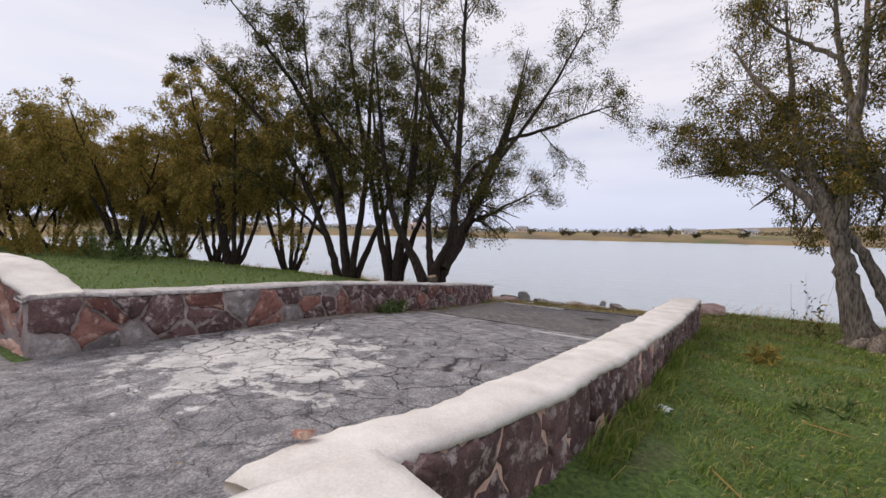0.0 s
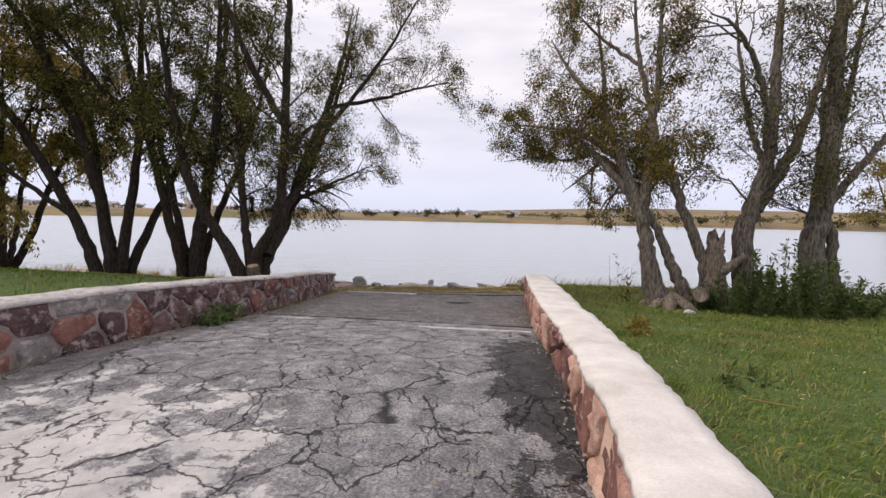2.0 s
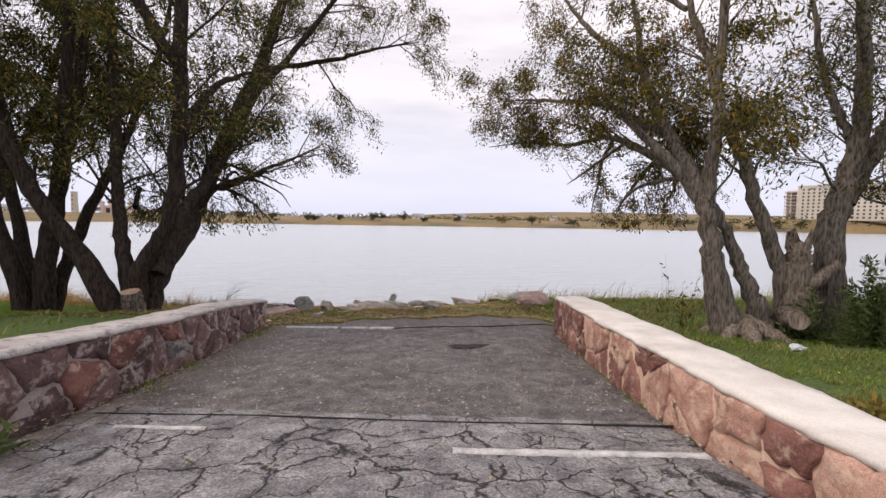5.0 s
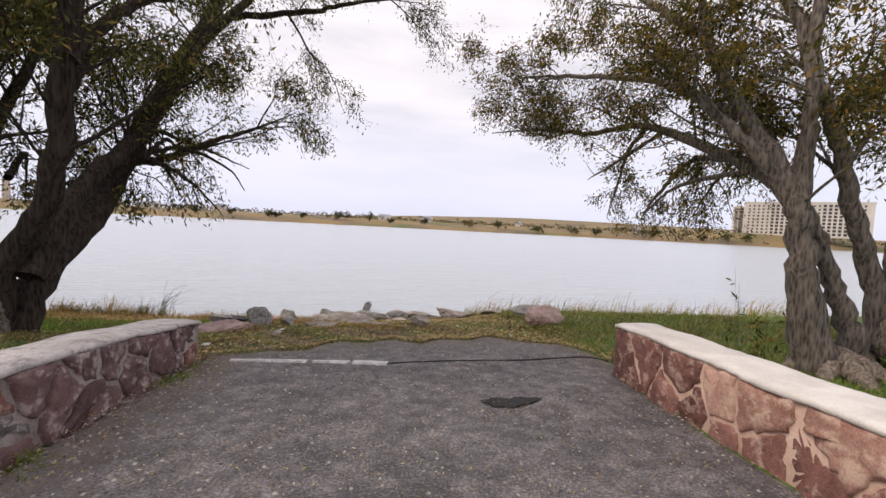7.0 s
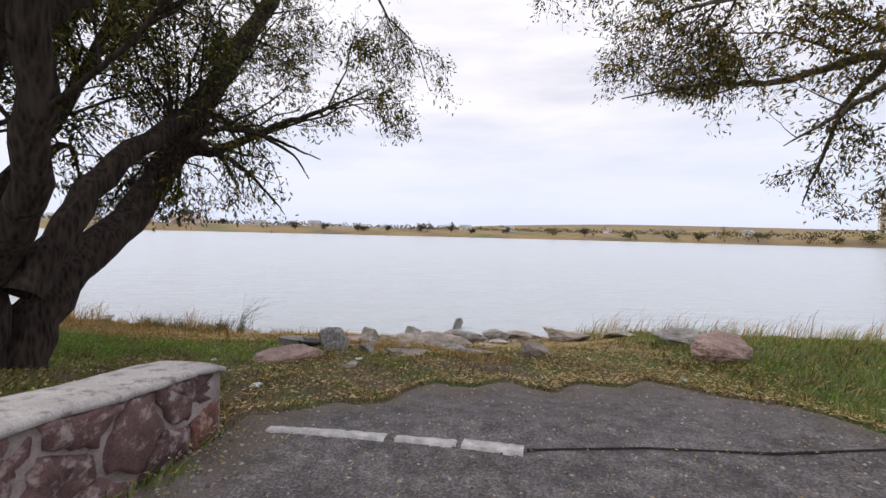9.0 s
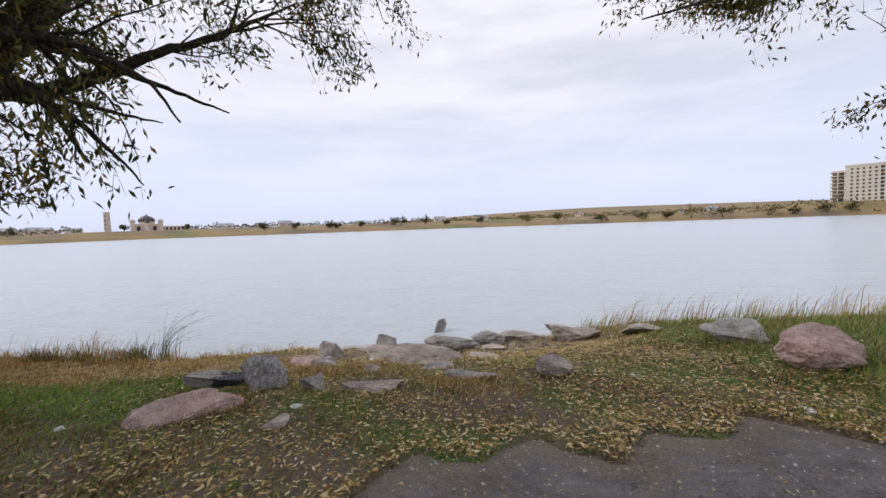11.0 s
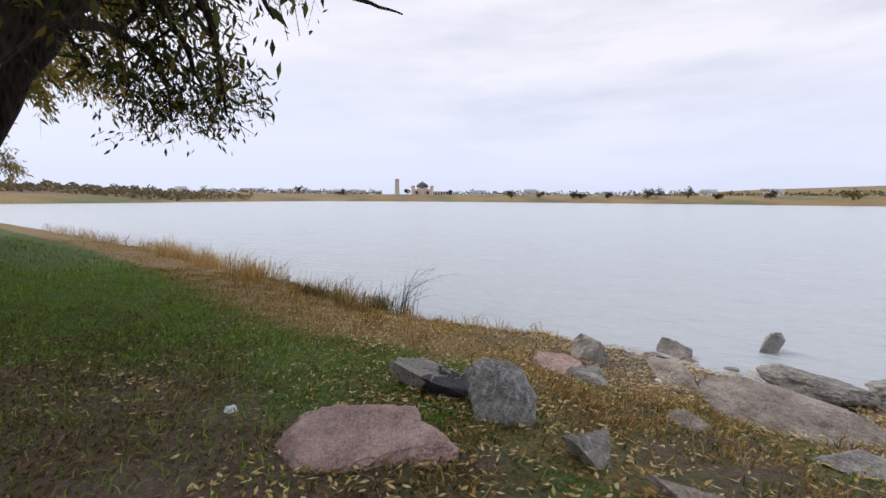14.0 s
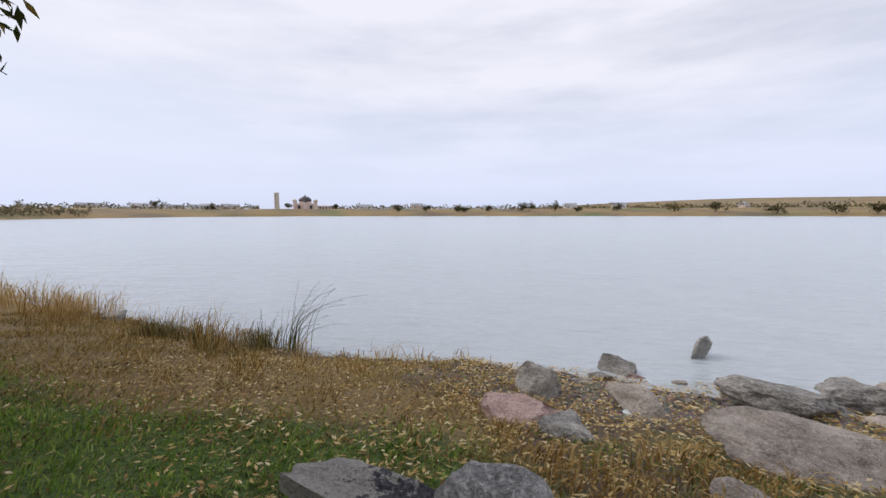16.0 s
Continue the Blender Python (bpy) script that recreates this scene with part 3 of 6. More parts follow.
def grid_mesh(name, gx, gy, z, material, keep=None):
    X, Y = np.meshgrid(gx, gy)
    V = np.stack([X, Y, z(X, Y)], -1).reshape(-1, 3)
    n = len(gx)
    i = np.arange((len(gy) - 1) * n).reshape(len(gy) - 1, n)[:, :-1].ravel()
    F = np.stack([i, i + 1, i + n + 1, i + n], -1)
    if keep is not None:
        c = V[F].mean(1)
        F = F[keep(c[:, 0], c[:, 1])]
        used = np.unique(F)
        back = np.zeros(len(V), int)
        back[used] = np.arange(len(used))
        V, F = V[used], back[F]
    return np_mesh(name, V, F, material, True)


def waves(X, Y, s, seed=0.0):
    return (np.sin(X * s * 1.3 + seed) * np.sin(Y * s * 1.7 + 2 * seed) + 0.6 * np.sin(X * s * 3.1 + Y * s * 2.3 + seed) + 0.4 * np.sin(X * s * 6.7 - Y * s * 5.9 + 3 * seed)) / 2


def ground_z(X, Y):
    z = land(X, Y)
    p = paved(X, Y)
    rough = np.clip(-p / 0.4, 0, 1) * np.where(np.abs(Y) < 60, 1, 0)
    z = z + rough * (0.035 * waves(X, Y, 1.1, 1) + 0.02 * waves(X, Y, 4.3, 2))
    return z - 0.05 * np.clip(p / 0.1, 0, 1)


def build_ground():
    gx = steps((-2600, -600, 200), (-600, -260, 20), (-260, -160, 6), (-160, -60, 4), (-60, -16, 0.8), (-16, 8, 0.12), (8, 30, 0.5), (30, 120, 6), (120, 600, 20), (600, 2601, 200))
    gy = steps((-800, -60, 60), (-60, -4, 2), (-4, 0, 0.5), (0, 24.5, 0.12), (24.5, 40, 0.6), (40, 230, 6), (230, 420, 3), (420, 800, 20), (800, 3001, 200))
    ob = grid_mesh("ground", gx, gy, ground_z, M_GROUND)
    co = np.zeros(len(ob.data.vertices) * 3, np.float32)
    ob.data.vertices.foreach_get("co", co)
    X, Y = co.reshape(-1, 3)[:, 0], co.reshape(-1, 3)[:, 1]
    shore = np.interp(X, SHORE_X, SHORE_Y) - Y
    n = waves(X, Y, 0.9, 5) * 0.5
    grass = np.clip(0.75 + 0.35 * n, 0, 1)
    grass = np.where((X > -6.4) & (X < 0.4) & (Y > 12.5), np.clip(0.42 + 0.5 * n, 0, 1), grass)
    grass = np.where((X < -6.0) & (Y > 12), np.clip(0.85 + 0.3 * n - np.clip((17.0 - Y) / 1.2, 0, .55) * np.clip((X + 11.2 + .8 * n) / 2.2, 0, 1) * np.clip((Y - 12.2 + n) / 1.4, 0, 1) - np.clip((4.2 - shore) / 1.2, 0, 0.9), 0, 1), grass)
    dry = np.where((X < -5.6) & (Y > 15), np.clip((4.4 - shore) / 1.4, 0, 0.62), 0)
    dry = np.where((X > -6) & (X < -1.5) & (Y > 17), np.clip(0.35 + 0.4 * n, 0, 1), dry)
    far = Y > 150
    far |= X < -160
    grass = np.where(far, 0.40 + 0.25 * waves(X, Y, 0.03, 2), grass)
    dry = np.where(far, 0.52 + 0.25 * waves(X, Y, 0.045, 4), dry)
    gravel = np.where((X > -7.5) & (X < 6), np.clip((2.6 - shore) / 1.2, 0, 1), np.clip((0.9 - shore) / 0.5, 0, 1)) * ~far
    dry, grass = dry * (1 - gravel), grass * (1 - gravel)
    cl = ob.data.color_attributes.new("cover", "FLOAT_COLOR", "POINT")
    cl.data.foreach_set("color", np.stack([grass, dry, gravel, np.ones_like(X)], -1).astype(np.float32).ravel())
    tagged(ob, "grassy riverbank with bare soil, fallen leaves and shore gravel", "ground", kind="structure")
    return ob


def build_asphalt():
    def z(X, Y):
        lip = np.where(Y + 0.16 * X > 8.0, 0.0, 0.012)
        return land(X, Y) + 0.004 + lip + 0.008 * waves(X, Y, 1.7, 3) - 0.03 * np.clip(1 - paved(X, Y) / 0.15, 0, 1)
    ob = grid_mesh("asphalt_ramp", steps((-12.6, -6.6, 0.2), (-6.6, 0.9, 0.05)), steps((-8, 1, 0.2), (1, 15.9, 0.05)), z, M_ASPHALT, lambda x, y: paved(x, y) > 0)
    co = np.zeros(len(ob.data.vertices) * 3, np.float32)
    ob.data.vertices.foreach_get("co", co)
    X, Y = co.reshape(-1, 3)[:, 0], co.reshape(-1, 3)[:, 1]
    d = np.where(Y > 12.2, np.clip(1 - paved(X, Y) / 0.9, 0, 1), 0)
    cl = ob.data.color_attributes.new("dust", "FLOAT_COLOR", "POINT")
    cl.data.foreach_set("color", np.stack([d, d, d, np.ones_like(d)], -1).astype(np.float32).ravel())
    tagged(ob, "cracked grey asphalt boat ramp with whitish stains", "ramp", kind="structure")


def build_water():
    gx, gy = steps((-700, 1501, 100)), steps((-60, 8, 34), (8, 520, 64))
    ob = grid_mesh("water", gx, gy, lambda X, Y: np.full_like(X, WATER), M_WATER)
    tagged(ob, "wide pale grey river under an overcast sky", "river", kind="structure")


build_ground()
build_asphalt()
build_water()


# ---- stone walls ----
def clip_poly(poly, p, n):
    """The part of a convex polygon on the side of p that n points away from."""
    out = []
    for k in range(len(poly)):
        a, b = poly[k], poly[(k + 1) % len(poly)]
        da, db = (a - p) @ n, (b - p) @ n
        if da <= 0:
            out.append(a)
        if da * db < 0:
            out.append(a + (b - a) * da / (da - db))
    return out


def cells(length, height, size, rng, low=0.0):
    """Irregular stones that fill a strip of length x height."""
    nx, ny = max(1, round(length / size)), max(1, round((height - low) / (size * 0.62)))
    pts = []
    for j in range(ny):
        for i in range(nx):
            pts.append(((i + 0.5 + rng.uniform(-.46, .46) + 0.5 * (j % 2)) * length / nx, low + (j + 0.5 + rng.uniform(-.34, .34)) * (height - low) / ny))
    pts = [np.array(p) for p in pts if 0.05 < p[0] < length - 0.05 and (rng.uniform() > 0.2 or length < 1)]
    for k, p in enumerate(pts):
        poly = [np.array(c, float) for c in ((0, low), (length, low), (length, height), (0, height))]
        for m, q in enumerate(pts):
            if m != k and abs(q[0] - p[0]) < 3 * size:
                poly = clip_poly(poly, (p + q) / 2, q - p)
                if len(poly) < 3:
                    break
        if len(poly) >= 3:
            yield p, poly


def stone_mesh(poly, place, rng, joint=0.022, proud=0.026):
    """One stone: a rough-edged polygon that stands out of the mortar."""
    c = np.mean(poly, 0)
    ring = []
    for k in range(len(poly)):
        a, b = poly[k], poly[(k + 1) % len(poly)]
        n = max(1, int(np.linalg.norm(b - a) / 0.055))
        for s in range(n):
            p = a + (b - a) * s / n
            d = np.linalg.norm(p - c) + 1e-6
            ring.append(c + (p - c) * max(0.35, 1 - (joint + rng.uniform(0, 0.018)) / d) + rng.normal(size=2) * 0.010)
    n = len(ring)
    V, F = [], []
    tilt = rng.uniform(-.10, .10, 2)
    proud = proud * rng.uniform(0.35, 1.7)
    bumps = rng.uniform(-.012, .012, n)
    for shrink, depth in ((1.0, -0.03), (0.975, proud * 0.5), (0.86, proud), (0.5, proud * 1.2)):
        for p, lump in zip(ring, bumps):
            q = c + (p - c) * shrink
            dd = depth + (q - c) @ tilt * (depth > 0) + (lump + rng.uniform(-.009, .009)) * (shrink < 1)
            V.append(place(q[0], q[1], dd))
    V.append(place(c[0], c[1], proud * 1.15))
    for r in range(3):
        for k in range(n):
            F.append((r * n + k, r * n + (k + 1) % n, (r + 1) * n + (k + 1) % n, (r + 1) * n + k))
    T = [(3 * n + k, 3 * n + (k + 1) % n, 4 * n) for k in range(n)]
    return np.array(V), F, T


def wall_run(name, start, stop, thick, top, foot, sides, label, mortar, rng, size=0.46, cap_over=0.03, parent=None, bend=None, joint=0.008, coping=None):
    """A straight rubble wall from start to stop (x, y); thick lies to the left of the way; top and foot give heights by distance along it.
    sides: 'inner' (right of the way), 'outer', 'head' (at stop) with the stones' materials."""
    a, b = np.array(start, float), np.array(stop, float)
    length = np.linalg.norm(b - a)
    t = (b - a) / length
    nrm = np.array([t[1], -t[0]])
    wall = parent or empty(name, (0, 0, 0), label, "wall", kind="structure")
    width = thick if callable(thick) else (lambda u: thick)
    bend = bend or (lambda u: 0.0)
    n = max(2, int(length / 0.15))
    U = np.linspace(0, length, n + 1)
    V, F = [], []
    for k, u in enumerate(U):
        p = a + t * u
        for off, z in ((0, foot(u) - 0.3), (0, top(u) - 0.05), (-width(u), top(u) - 0.05), (-width(u), foot(u) - 0.5)):
            V.append((*(p + nrm * (off + bend(u))), z))
        if k:
            for e in range(4):
                F.append((4 * k - 4 + e, 4 * k + e, 4 * k + (e + 1) % 4, 4 * k - 4 + (e + 1) % 4))
    F += [(0, 1, 2, 3), (4 * n + 3, 4 * n + 2, 4 * n + 1, 4 * n)]
    np_part("core", np.array(V), np.array(F), mortar, wall)
    # cement cap with a worn, wavy edge
    V, F = [], []
    drop = [-0.055, -0.012, 0.0, 0.006, 0.006, 0.0, -0.012, -0.055]
    wi, wo = rng.uniform(-1, 1, len(U) * 2), rng.uniform(-1, 1, len(U) * 2)
    fine = np.linspace(-cap_over, length + cap_over, 2 * n + 1)
    for k, u in enumerate(fine):
        p = a + t * u
        th = width(min(max(u, 0), length))
        cols = [-cap_over, -cap_over + 0.01, 0.05, th * 0.33, th * 0.66, th - 0.05, th + cap_over - 0.01, th + cap_over]
        e = np.clip(min(u + cap_over, length + cap_over - u) / 0.06, 0, 1)
        for c, (off, dz) in enumerate(zip(cols, drop)):
            w = 0.014 * wi[k % len(wi)] + 0.022 * math.sin(u * 2.3 + 1) * math.sin(u * 1.1) if c < 2 else (0.014 * wo[k % len(wo)] + 0.02 * math.sin(u * 1.9) * math.sin(u * 3.3) if c > 5 else 0)
            V.append((*(p - nrm * (off + w - bend(min(max(u, 0), length)))), top(min(max(u, 0), length)) + dz - 0.03 * (1 - e) + rng.uniform(-.003, .003)))
        if k:
            for c in range(7):
                F.append((8 * k - 8 + c, 8 * k - 7 + c, 8 * k + 1 + c, 8 * k + c))
            F.append((8 * k - 8, 8 * k, 8 * k + 7, 8 * k - 1))
    F.append(tuple(range(8)))
    bmv = np.array(V)
    quads, caps = [f for f in F if len(f) == 4], []
    last = 16 * n
    caps = np.array([tuple(range(8)), tuple(range(last + 7, last - 1, -1))])
    np_part("cap", bmv, [np.array(quads), caps], coping or M_CAP, wall, "smeared pale cement coping")
    for side, mats in sides.items():
        run = width(length) if side == "head" else length

        def place(u, v, d, side=side):
            if side == "inner":
                p, w = a + t * u + nrm * (d + bend(u)), u
            elif side == "outer":
                p, w = a + t * u - nrm * (width(u) + d - bend(u)), u
            else:
                p, w = b + t * d - nrm * (u - bend(length)), length
            base = foot(w) - 0.08
            return (p[0], p[1], base + v * (top(w) - 0.045 - base))
        mean_h = top(length / 2) - foot(length / 2) + 0.03
        for c, poly in cells(run, 1.0 * mean_h, size, rng):
            poly = [np.array((q[0], q[1] / mean_h)) for q in poly]
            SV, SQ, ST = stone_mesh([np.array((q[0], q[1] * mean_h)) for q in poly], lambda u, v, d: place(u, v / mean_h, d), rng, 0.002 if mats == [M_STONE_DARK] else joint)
            np_part("stone", SV, [np.array(SQ), np.array(ST)], mats[int(rng.integers(len(mats)))], wall)
    return wall


def build_walls():
    rng = np.random.default_rng(11)
    ry0, ry1 = INNER_R[0][0], INNER_R[-1][0]
    ln = ry1 - ry0

    def y_r(u):
        return ry0 + u

    def top_r(u):
        return float(np.interp(y_r(u), [0.8, 1.5, 4.9, 6.9, 12.15], [.97, .92, .72, .57, .31])) + 0.012 * math.sin(u * 4.3) * math.sin(u * 1.9)

    def foot_r(u):
        return min(land1(-2, y_r(u)), land1(1.2, y_r(u)))
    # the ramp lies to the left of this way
    # shade painted in: all-dark stones on the lawn face, paler pink towards the sun
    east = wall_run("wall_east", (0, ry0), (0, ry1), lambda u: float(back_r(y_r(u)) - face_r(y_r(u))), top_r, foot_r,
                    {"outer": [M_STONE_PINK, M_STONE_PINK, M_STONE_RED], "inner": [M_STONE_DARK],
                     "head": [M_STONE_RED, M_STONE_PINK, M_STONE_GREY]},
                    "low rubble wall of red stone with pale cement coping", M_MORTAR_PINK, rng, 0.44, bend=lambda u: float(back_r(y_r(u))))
    # the short return at its upper end
    wall_run("", (-1.27, 0.38), (-0.06, -0.03), 0.68, lambda u: 0.985, lambda u: 0.1,
             {"inner": [M_STONE_RED, M_STONE_DARK], "outer": [M_STONE_RED, M_STONE_DARK]}, "", M_MORTAR_PINK, rng, 0.4, parent=east)

    (y0, x0), (y1, x1) = WALL_L
    ln_l = math.hypot(y1 - y0, x1 - x0)

    def y_l(u):
        return y0 + u / ln_l * (y1 - y0)

    def top_l(u):
        return float(np.interp(y_l(u), [1.3, 2.8, 5.9, 6.7, 10.4, 11.5, 12.95], [1.1, 1.0, .83, .76, .38, .28, .10])) + 0.012 * math.sin(u * 4.1) * math.sin(u * 2.3)
    # its ramp face, turned from the sun, takes mostly the shade-darkened stones
    west = wall_run("wall_west", (x0, y0), (x1, y1), 0.5, top_l, lambda u: land1(-4, y_l(u)),
                    {"inner": [M_STONE_DARK, M_STONE_GREY, M_STONE_DARK, M_STONE_RED, M_STONE_DARK], "head": [M_STONE_RED, M_STONE_DARK]},
                    "low rubble wall of dark red stone with cement coping", M_MORTAR_GREY, rng, 0.44, coping=M_CAP_WORN)
    wall_run("", (-8.6, 1.15), (-6.42, 1.35), 0.5, lambda u: float(np.interp(u, [0, 1.2, 2.2], [1.5, 1.42, 1.1])), lambda u: 0.35,
             {"inner": [M_STONE_RED, M_STONE_PINK]}, "", M_MORTAR_GREY, rng, 0.5, parent=west)


# ---- trees ----
def spline(pts, n):
    """A smooth line through control points (x, y, z, radius)."""
    P = np.array(pts, float)
    P = np.vstack([2 * P[0] - P[1], P, 2 * P[-1] - P[-2]])
    out = []
    per = max(2, n // (len(P) - 3))
    for k in range(1, len(P) - 2):
        for s in np.arange(per) / per:
            a, b, c, d = P[k - 1], P[k], P[k + 1], P[k + 2]
            out.append(0.5 * (2 * b + (c - a) * s + (2 * a - 5 * b + 4 * c - d) * s * s + (3 * b - a - 3 * c + d) * s ** 3))
    out.append(P[-2])
    return np.array(out)


class Wood:
    """Gathers tubes and leaves of one tree."""

    def __init__(self, seed, keep=None):
        self.keep = keep
        self.rng = np.random.default_rng(seed)
        self.V, self.F, self.count = [], [], 0
        self.leaves = []

    def tube(self, line, sides, lumps=0.0):
        n = len(line)
        T = np.gradient(line[:, :3], axis=0)
        T /= np.linalg.norm(T, axis=1)[:, None] + 1e-9
        A = np.zeros((n, 3))
        first = np.cross(T[0], (1.0, 0, 0) if abs(T[0, 0]) < 0.8 else (0, 1.0, 0))
        A[0] = first / np.linalg.norm(first)
        for k in range(1, n):
            v = A[k - 1] - A[k - 1] @ T[k] * T[k]
            A[k] = v / (np.linalg.norm(v) + 1e-9)
        B = np.cross(T, A)
        ang = np.arange(sides) * 2 * np.pi / sides
        r = np.maximum(line[:, 3], 0.002)[:, None] * (1 + lumps * self.rng.uniform(-1, 1, (n, sides)))
        P = line[:, None, :3] + r[..., None] * (np.cos(ang)[None, :, None] * A[:, None] + np.sin(ang)[None, :, None] * B[:, None])
        base = self.count
        i = base + np.arange((n - 1) * sides).reshape(n - 1, sides)
        j = np.roll(i, -1, axis=1)
        self.F.append(np.stack([i, j, j + sides, i + sides], -1).reshape(-1, 4))
        self.V.append(P.reshape(-1, 3))
        self.count += n * sides

    def grow(self, line, level, dens, droop, reach, leaf_from):
        """Side branches along a line, down to leafy twigs."""
        rng = self.rng
        length = np.linalg.norm(np.diff(line[:, :3], axis=0), axis=1).sum()
        if level <= leaf_from:
            self.leaves.append((line, length))
        if level == 0:
            return
        n = max(2, int(length * dens[level]))
        for s in rng.uniform(0.22 if level > 1 else 0.1, 1.0, n):
            k = min(int(s * (len(line) - 1)), len(line) - 2)
            p = line[k] + (line[k + 1] - line[k]) * (s * (len(line) - 1) - k)
            t = line[k + 1, :3] - line[k, :3]
            t /= np.linalg.norm(t) + 1e-9
            side = rng.normal(size=3)
            side -= side @ t * t
            side /= np.linalg.norm(side) + 1e-9
            d = t * rng.uniform(0.45, 0.9) + side * rng.uniform(0.5, 0.95) + np.array([0, 0, rng.uniform(-.1, .4) if level > 1 else rng.uniform(-.5, .2)])
            d /= np.linalg.norm(d)
            ll = reach[level] * rng.uniform(0.55, 1.2) * (1.15 - 0.5 * s)
            m = 6 if level > 1 else 4
            q = np.linspace(0, 1, m)[:, None]
            bend = np.array([0, 0, -droop[level] * ll])
            wig = rng.normal(size=(m, 3)) * 0.045 * ll * q
            r0 = min(p[3] * 0.62, 0.012 * ll + 0.004)
            sub = np.hstack([p[:3] + d * ll * q + bend * q ** 2 + wig, r0 * (1 - 0.8 * q)])
            if self.keep is not None and not self.keep(sub[-1:, :3])[0]:
                sub[:, 2] += np.linspace(0, 1, m) ** 1.5 * ll * 0.8
                if not self.keep(sub[-1:, :3])[0]:
                    continue
            self.tube(sub, 5 if level > 1 else 3)
            self.grow(sub, level - 1, dens, droop, reach, leaf_from)

    def leaf_mesh(self, per_m, size, hang=0.5, spread=0.10):
        rng = self.rng
        P, D = [], []
        for line, length in self.leaves:
            k = rng.poisson(per_m * length * rng.gamma(0.5) * 2)
            if not k:
                continue
            s = rng.uniform(0.12, 1, k) * (len(line) - 1)
            i = np.minimum(s.astype(int), len(line) - 2)
            f = (s - i)[:, None]
            P.append(line[i, :3] * (1 - f) + line[i + 1, :3] * f)
            t = line[i + 1, :3] - line[i, :3]
            D.append(t / (np.linalg.norm(t, axis=1)[:, None] + 1e-9))
        P, D = np.concatenate(P), np.concatenate(D)
        P = P + rng.normal(size=P.shape) * spread
        if self.keep is not None:
            ok = self.keep(P)
            P, D = P[ok], D[ok]
        n = len(P)
        d = 0.5 * D + rng.normal(size=(n, 3)) * 0.6 + np.array([0, 0, -hang])
        d /= np.linalg.norm(d, axis=1)[:, None]
        w = np.cross(d, rng.normal(size=(n, 3)))
        w /= np.linalg.norm(w, axis=1)[:, None] + 1e-9
        L = size * rng.uniform(0.6, 1.25, (n, 1))
        W = L * 0.15
        up = np.cross(d, w) * L * 0.05
        V = np.stack([P, P + d * L * 0.45 + w * W + up, P + d * L, P + d * L * 0.45 - w * W + up], 1).reshape(-1, 3)
        b = np.arange(n) * 4
        return V, np.stack([b, b + 1, b + 2, b + 3], -1)


def tree(name, limbs, seed, label, leaf_mat, bark, per_m=62, size=0.125, dens=(0, 6.0, 2.8, 1.8), droop=(0, .35, .2, .05), reach=(0, .62, 1.25, 2.3), group="", level=3, bare=(), clear=1.7, keep=None, category="tree"):
    """limbs: lists of control points (x, y, z, radius); the first is the trunk."""
    base = limbs[0][0]
    ob = empty(name, (base[0], base[1], base[2]), label, category, group)
    w = Wood(seed, keep)
    for k, pts in enumerate(limbs):
        line = spline(pts, 6 * len(pts))
        jit = w.rng.normal(size=(len(line), 3)) * np.minimum(0.02, line[:, 3:4] * 0.25)
        jit[0] = 0
        line[:, :3] += jit
        w.tube(line, 10 if pts[0][3] > 0.1 else 7, 0.07)
        if k not in bare:
            zz = line[:, 2] - base[2]
            ok = np.nonzero(zz > clear)[0]
            if len(ok) > 2:
                w.grow(line[ok[0]:], level if pts[0][3] > 0.095 else level - 1, dens, droop, reach, 1)
    off = np.array(base[:3])
    np_part("trunk", np.concatenate(w.V) - off, np.concatenate(w.F), bark, ob, smooth=True)
    LV, LF = w.leaf_mesh(per_m, size)
    np_part("crown", LV - off, LF, leaf_mat, ob)
    return ob, w


def fan(x, y, z, n, height, lean, r, rng, az0=0.0, spread=6.28):
    """Stems that rise from one stool and lean outwards."""
    out = []
    for k in range(n):
        az = az0 + spread * (k + rng.uniform(-.3, .3)) / n
        ln = lean * rng.uniform(0.5, 1.25)
        h = height * rng.uniform(0.75, 1.1)
        dx, dy = math.cos(az), math.sin(az)
        rr = r * rng.uniform(0.65, 1.1)
        out.append([(x + dx * .15, y + dy * .15, z - .25, rr * 1.35), (x + dx * (.25 + ln * .14), y + dy * (.25 + ln * .14), z + h * .12, rr),
                    (x + dx * ln * .45, y + dy * ln * .45, z + h * .45, rr * .72), (x + dx * ln * .8, y + dy * ln * .8, z + h * .78, rr * .4),
                    (x + dx * ln, y + dy * ln, z + h, rr * .12)])
    return out


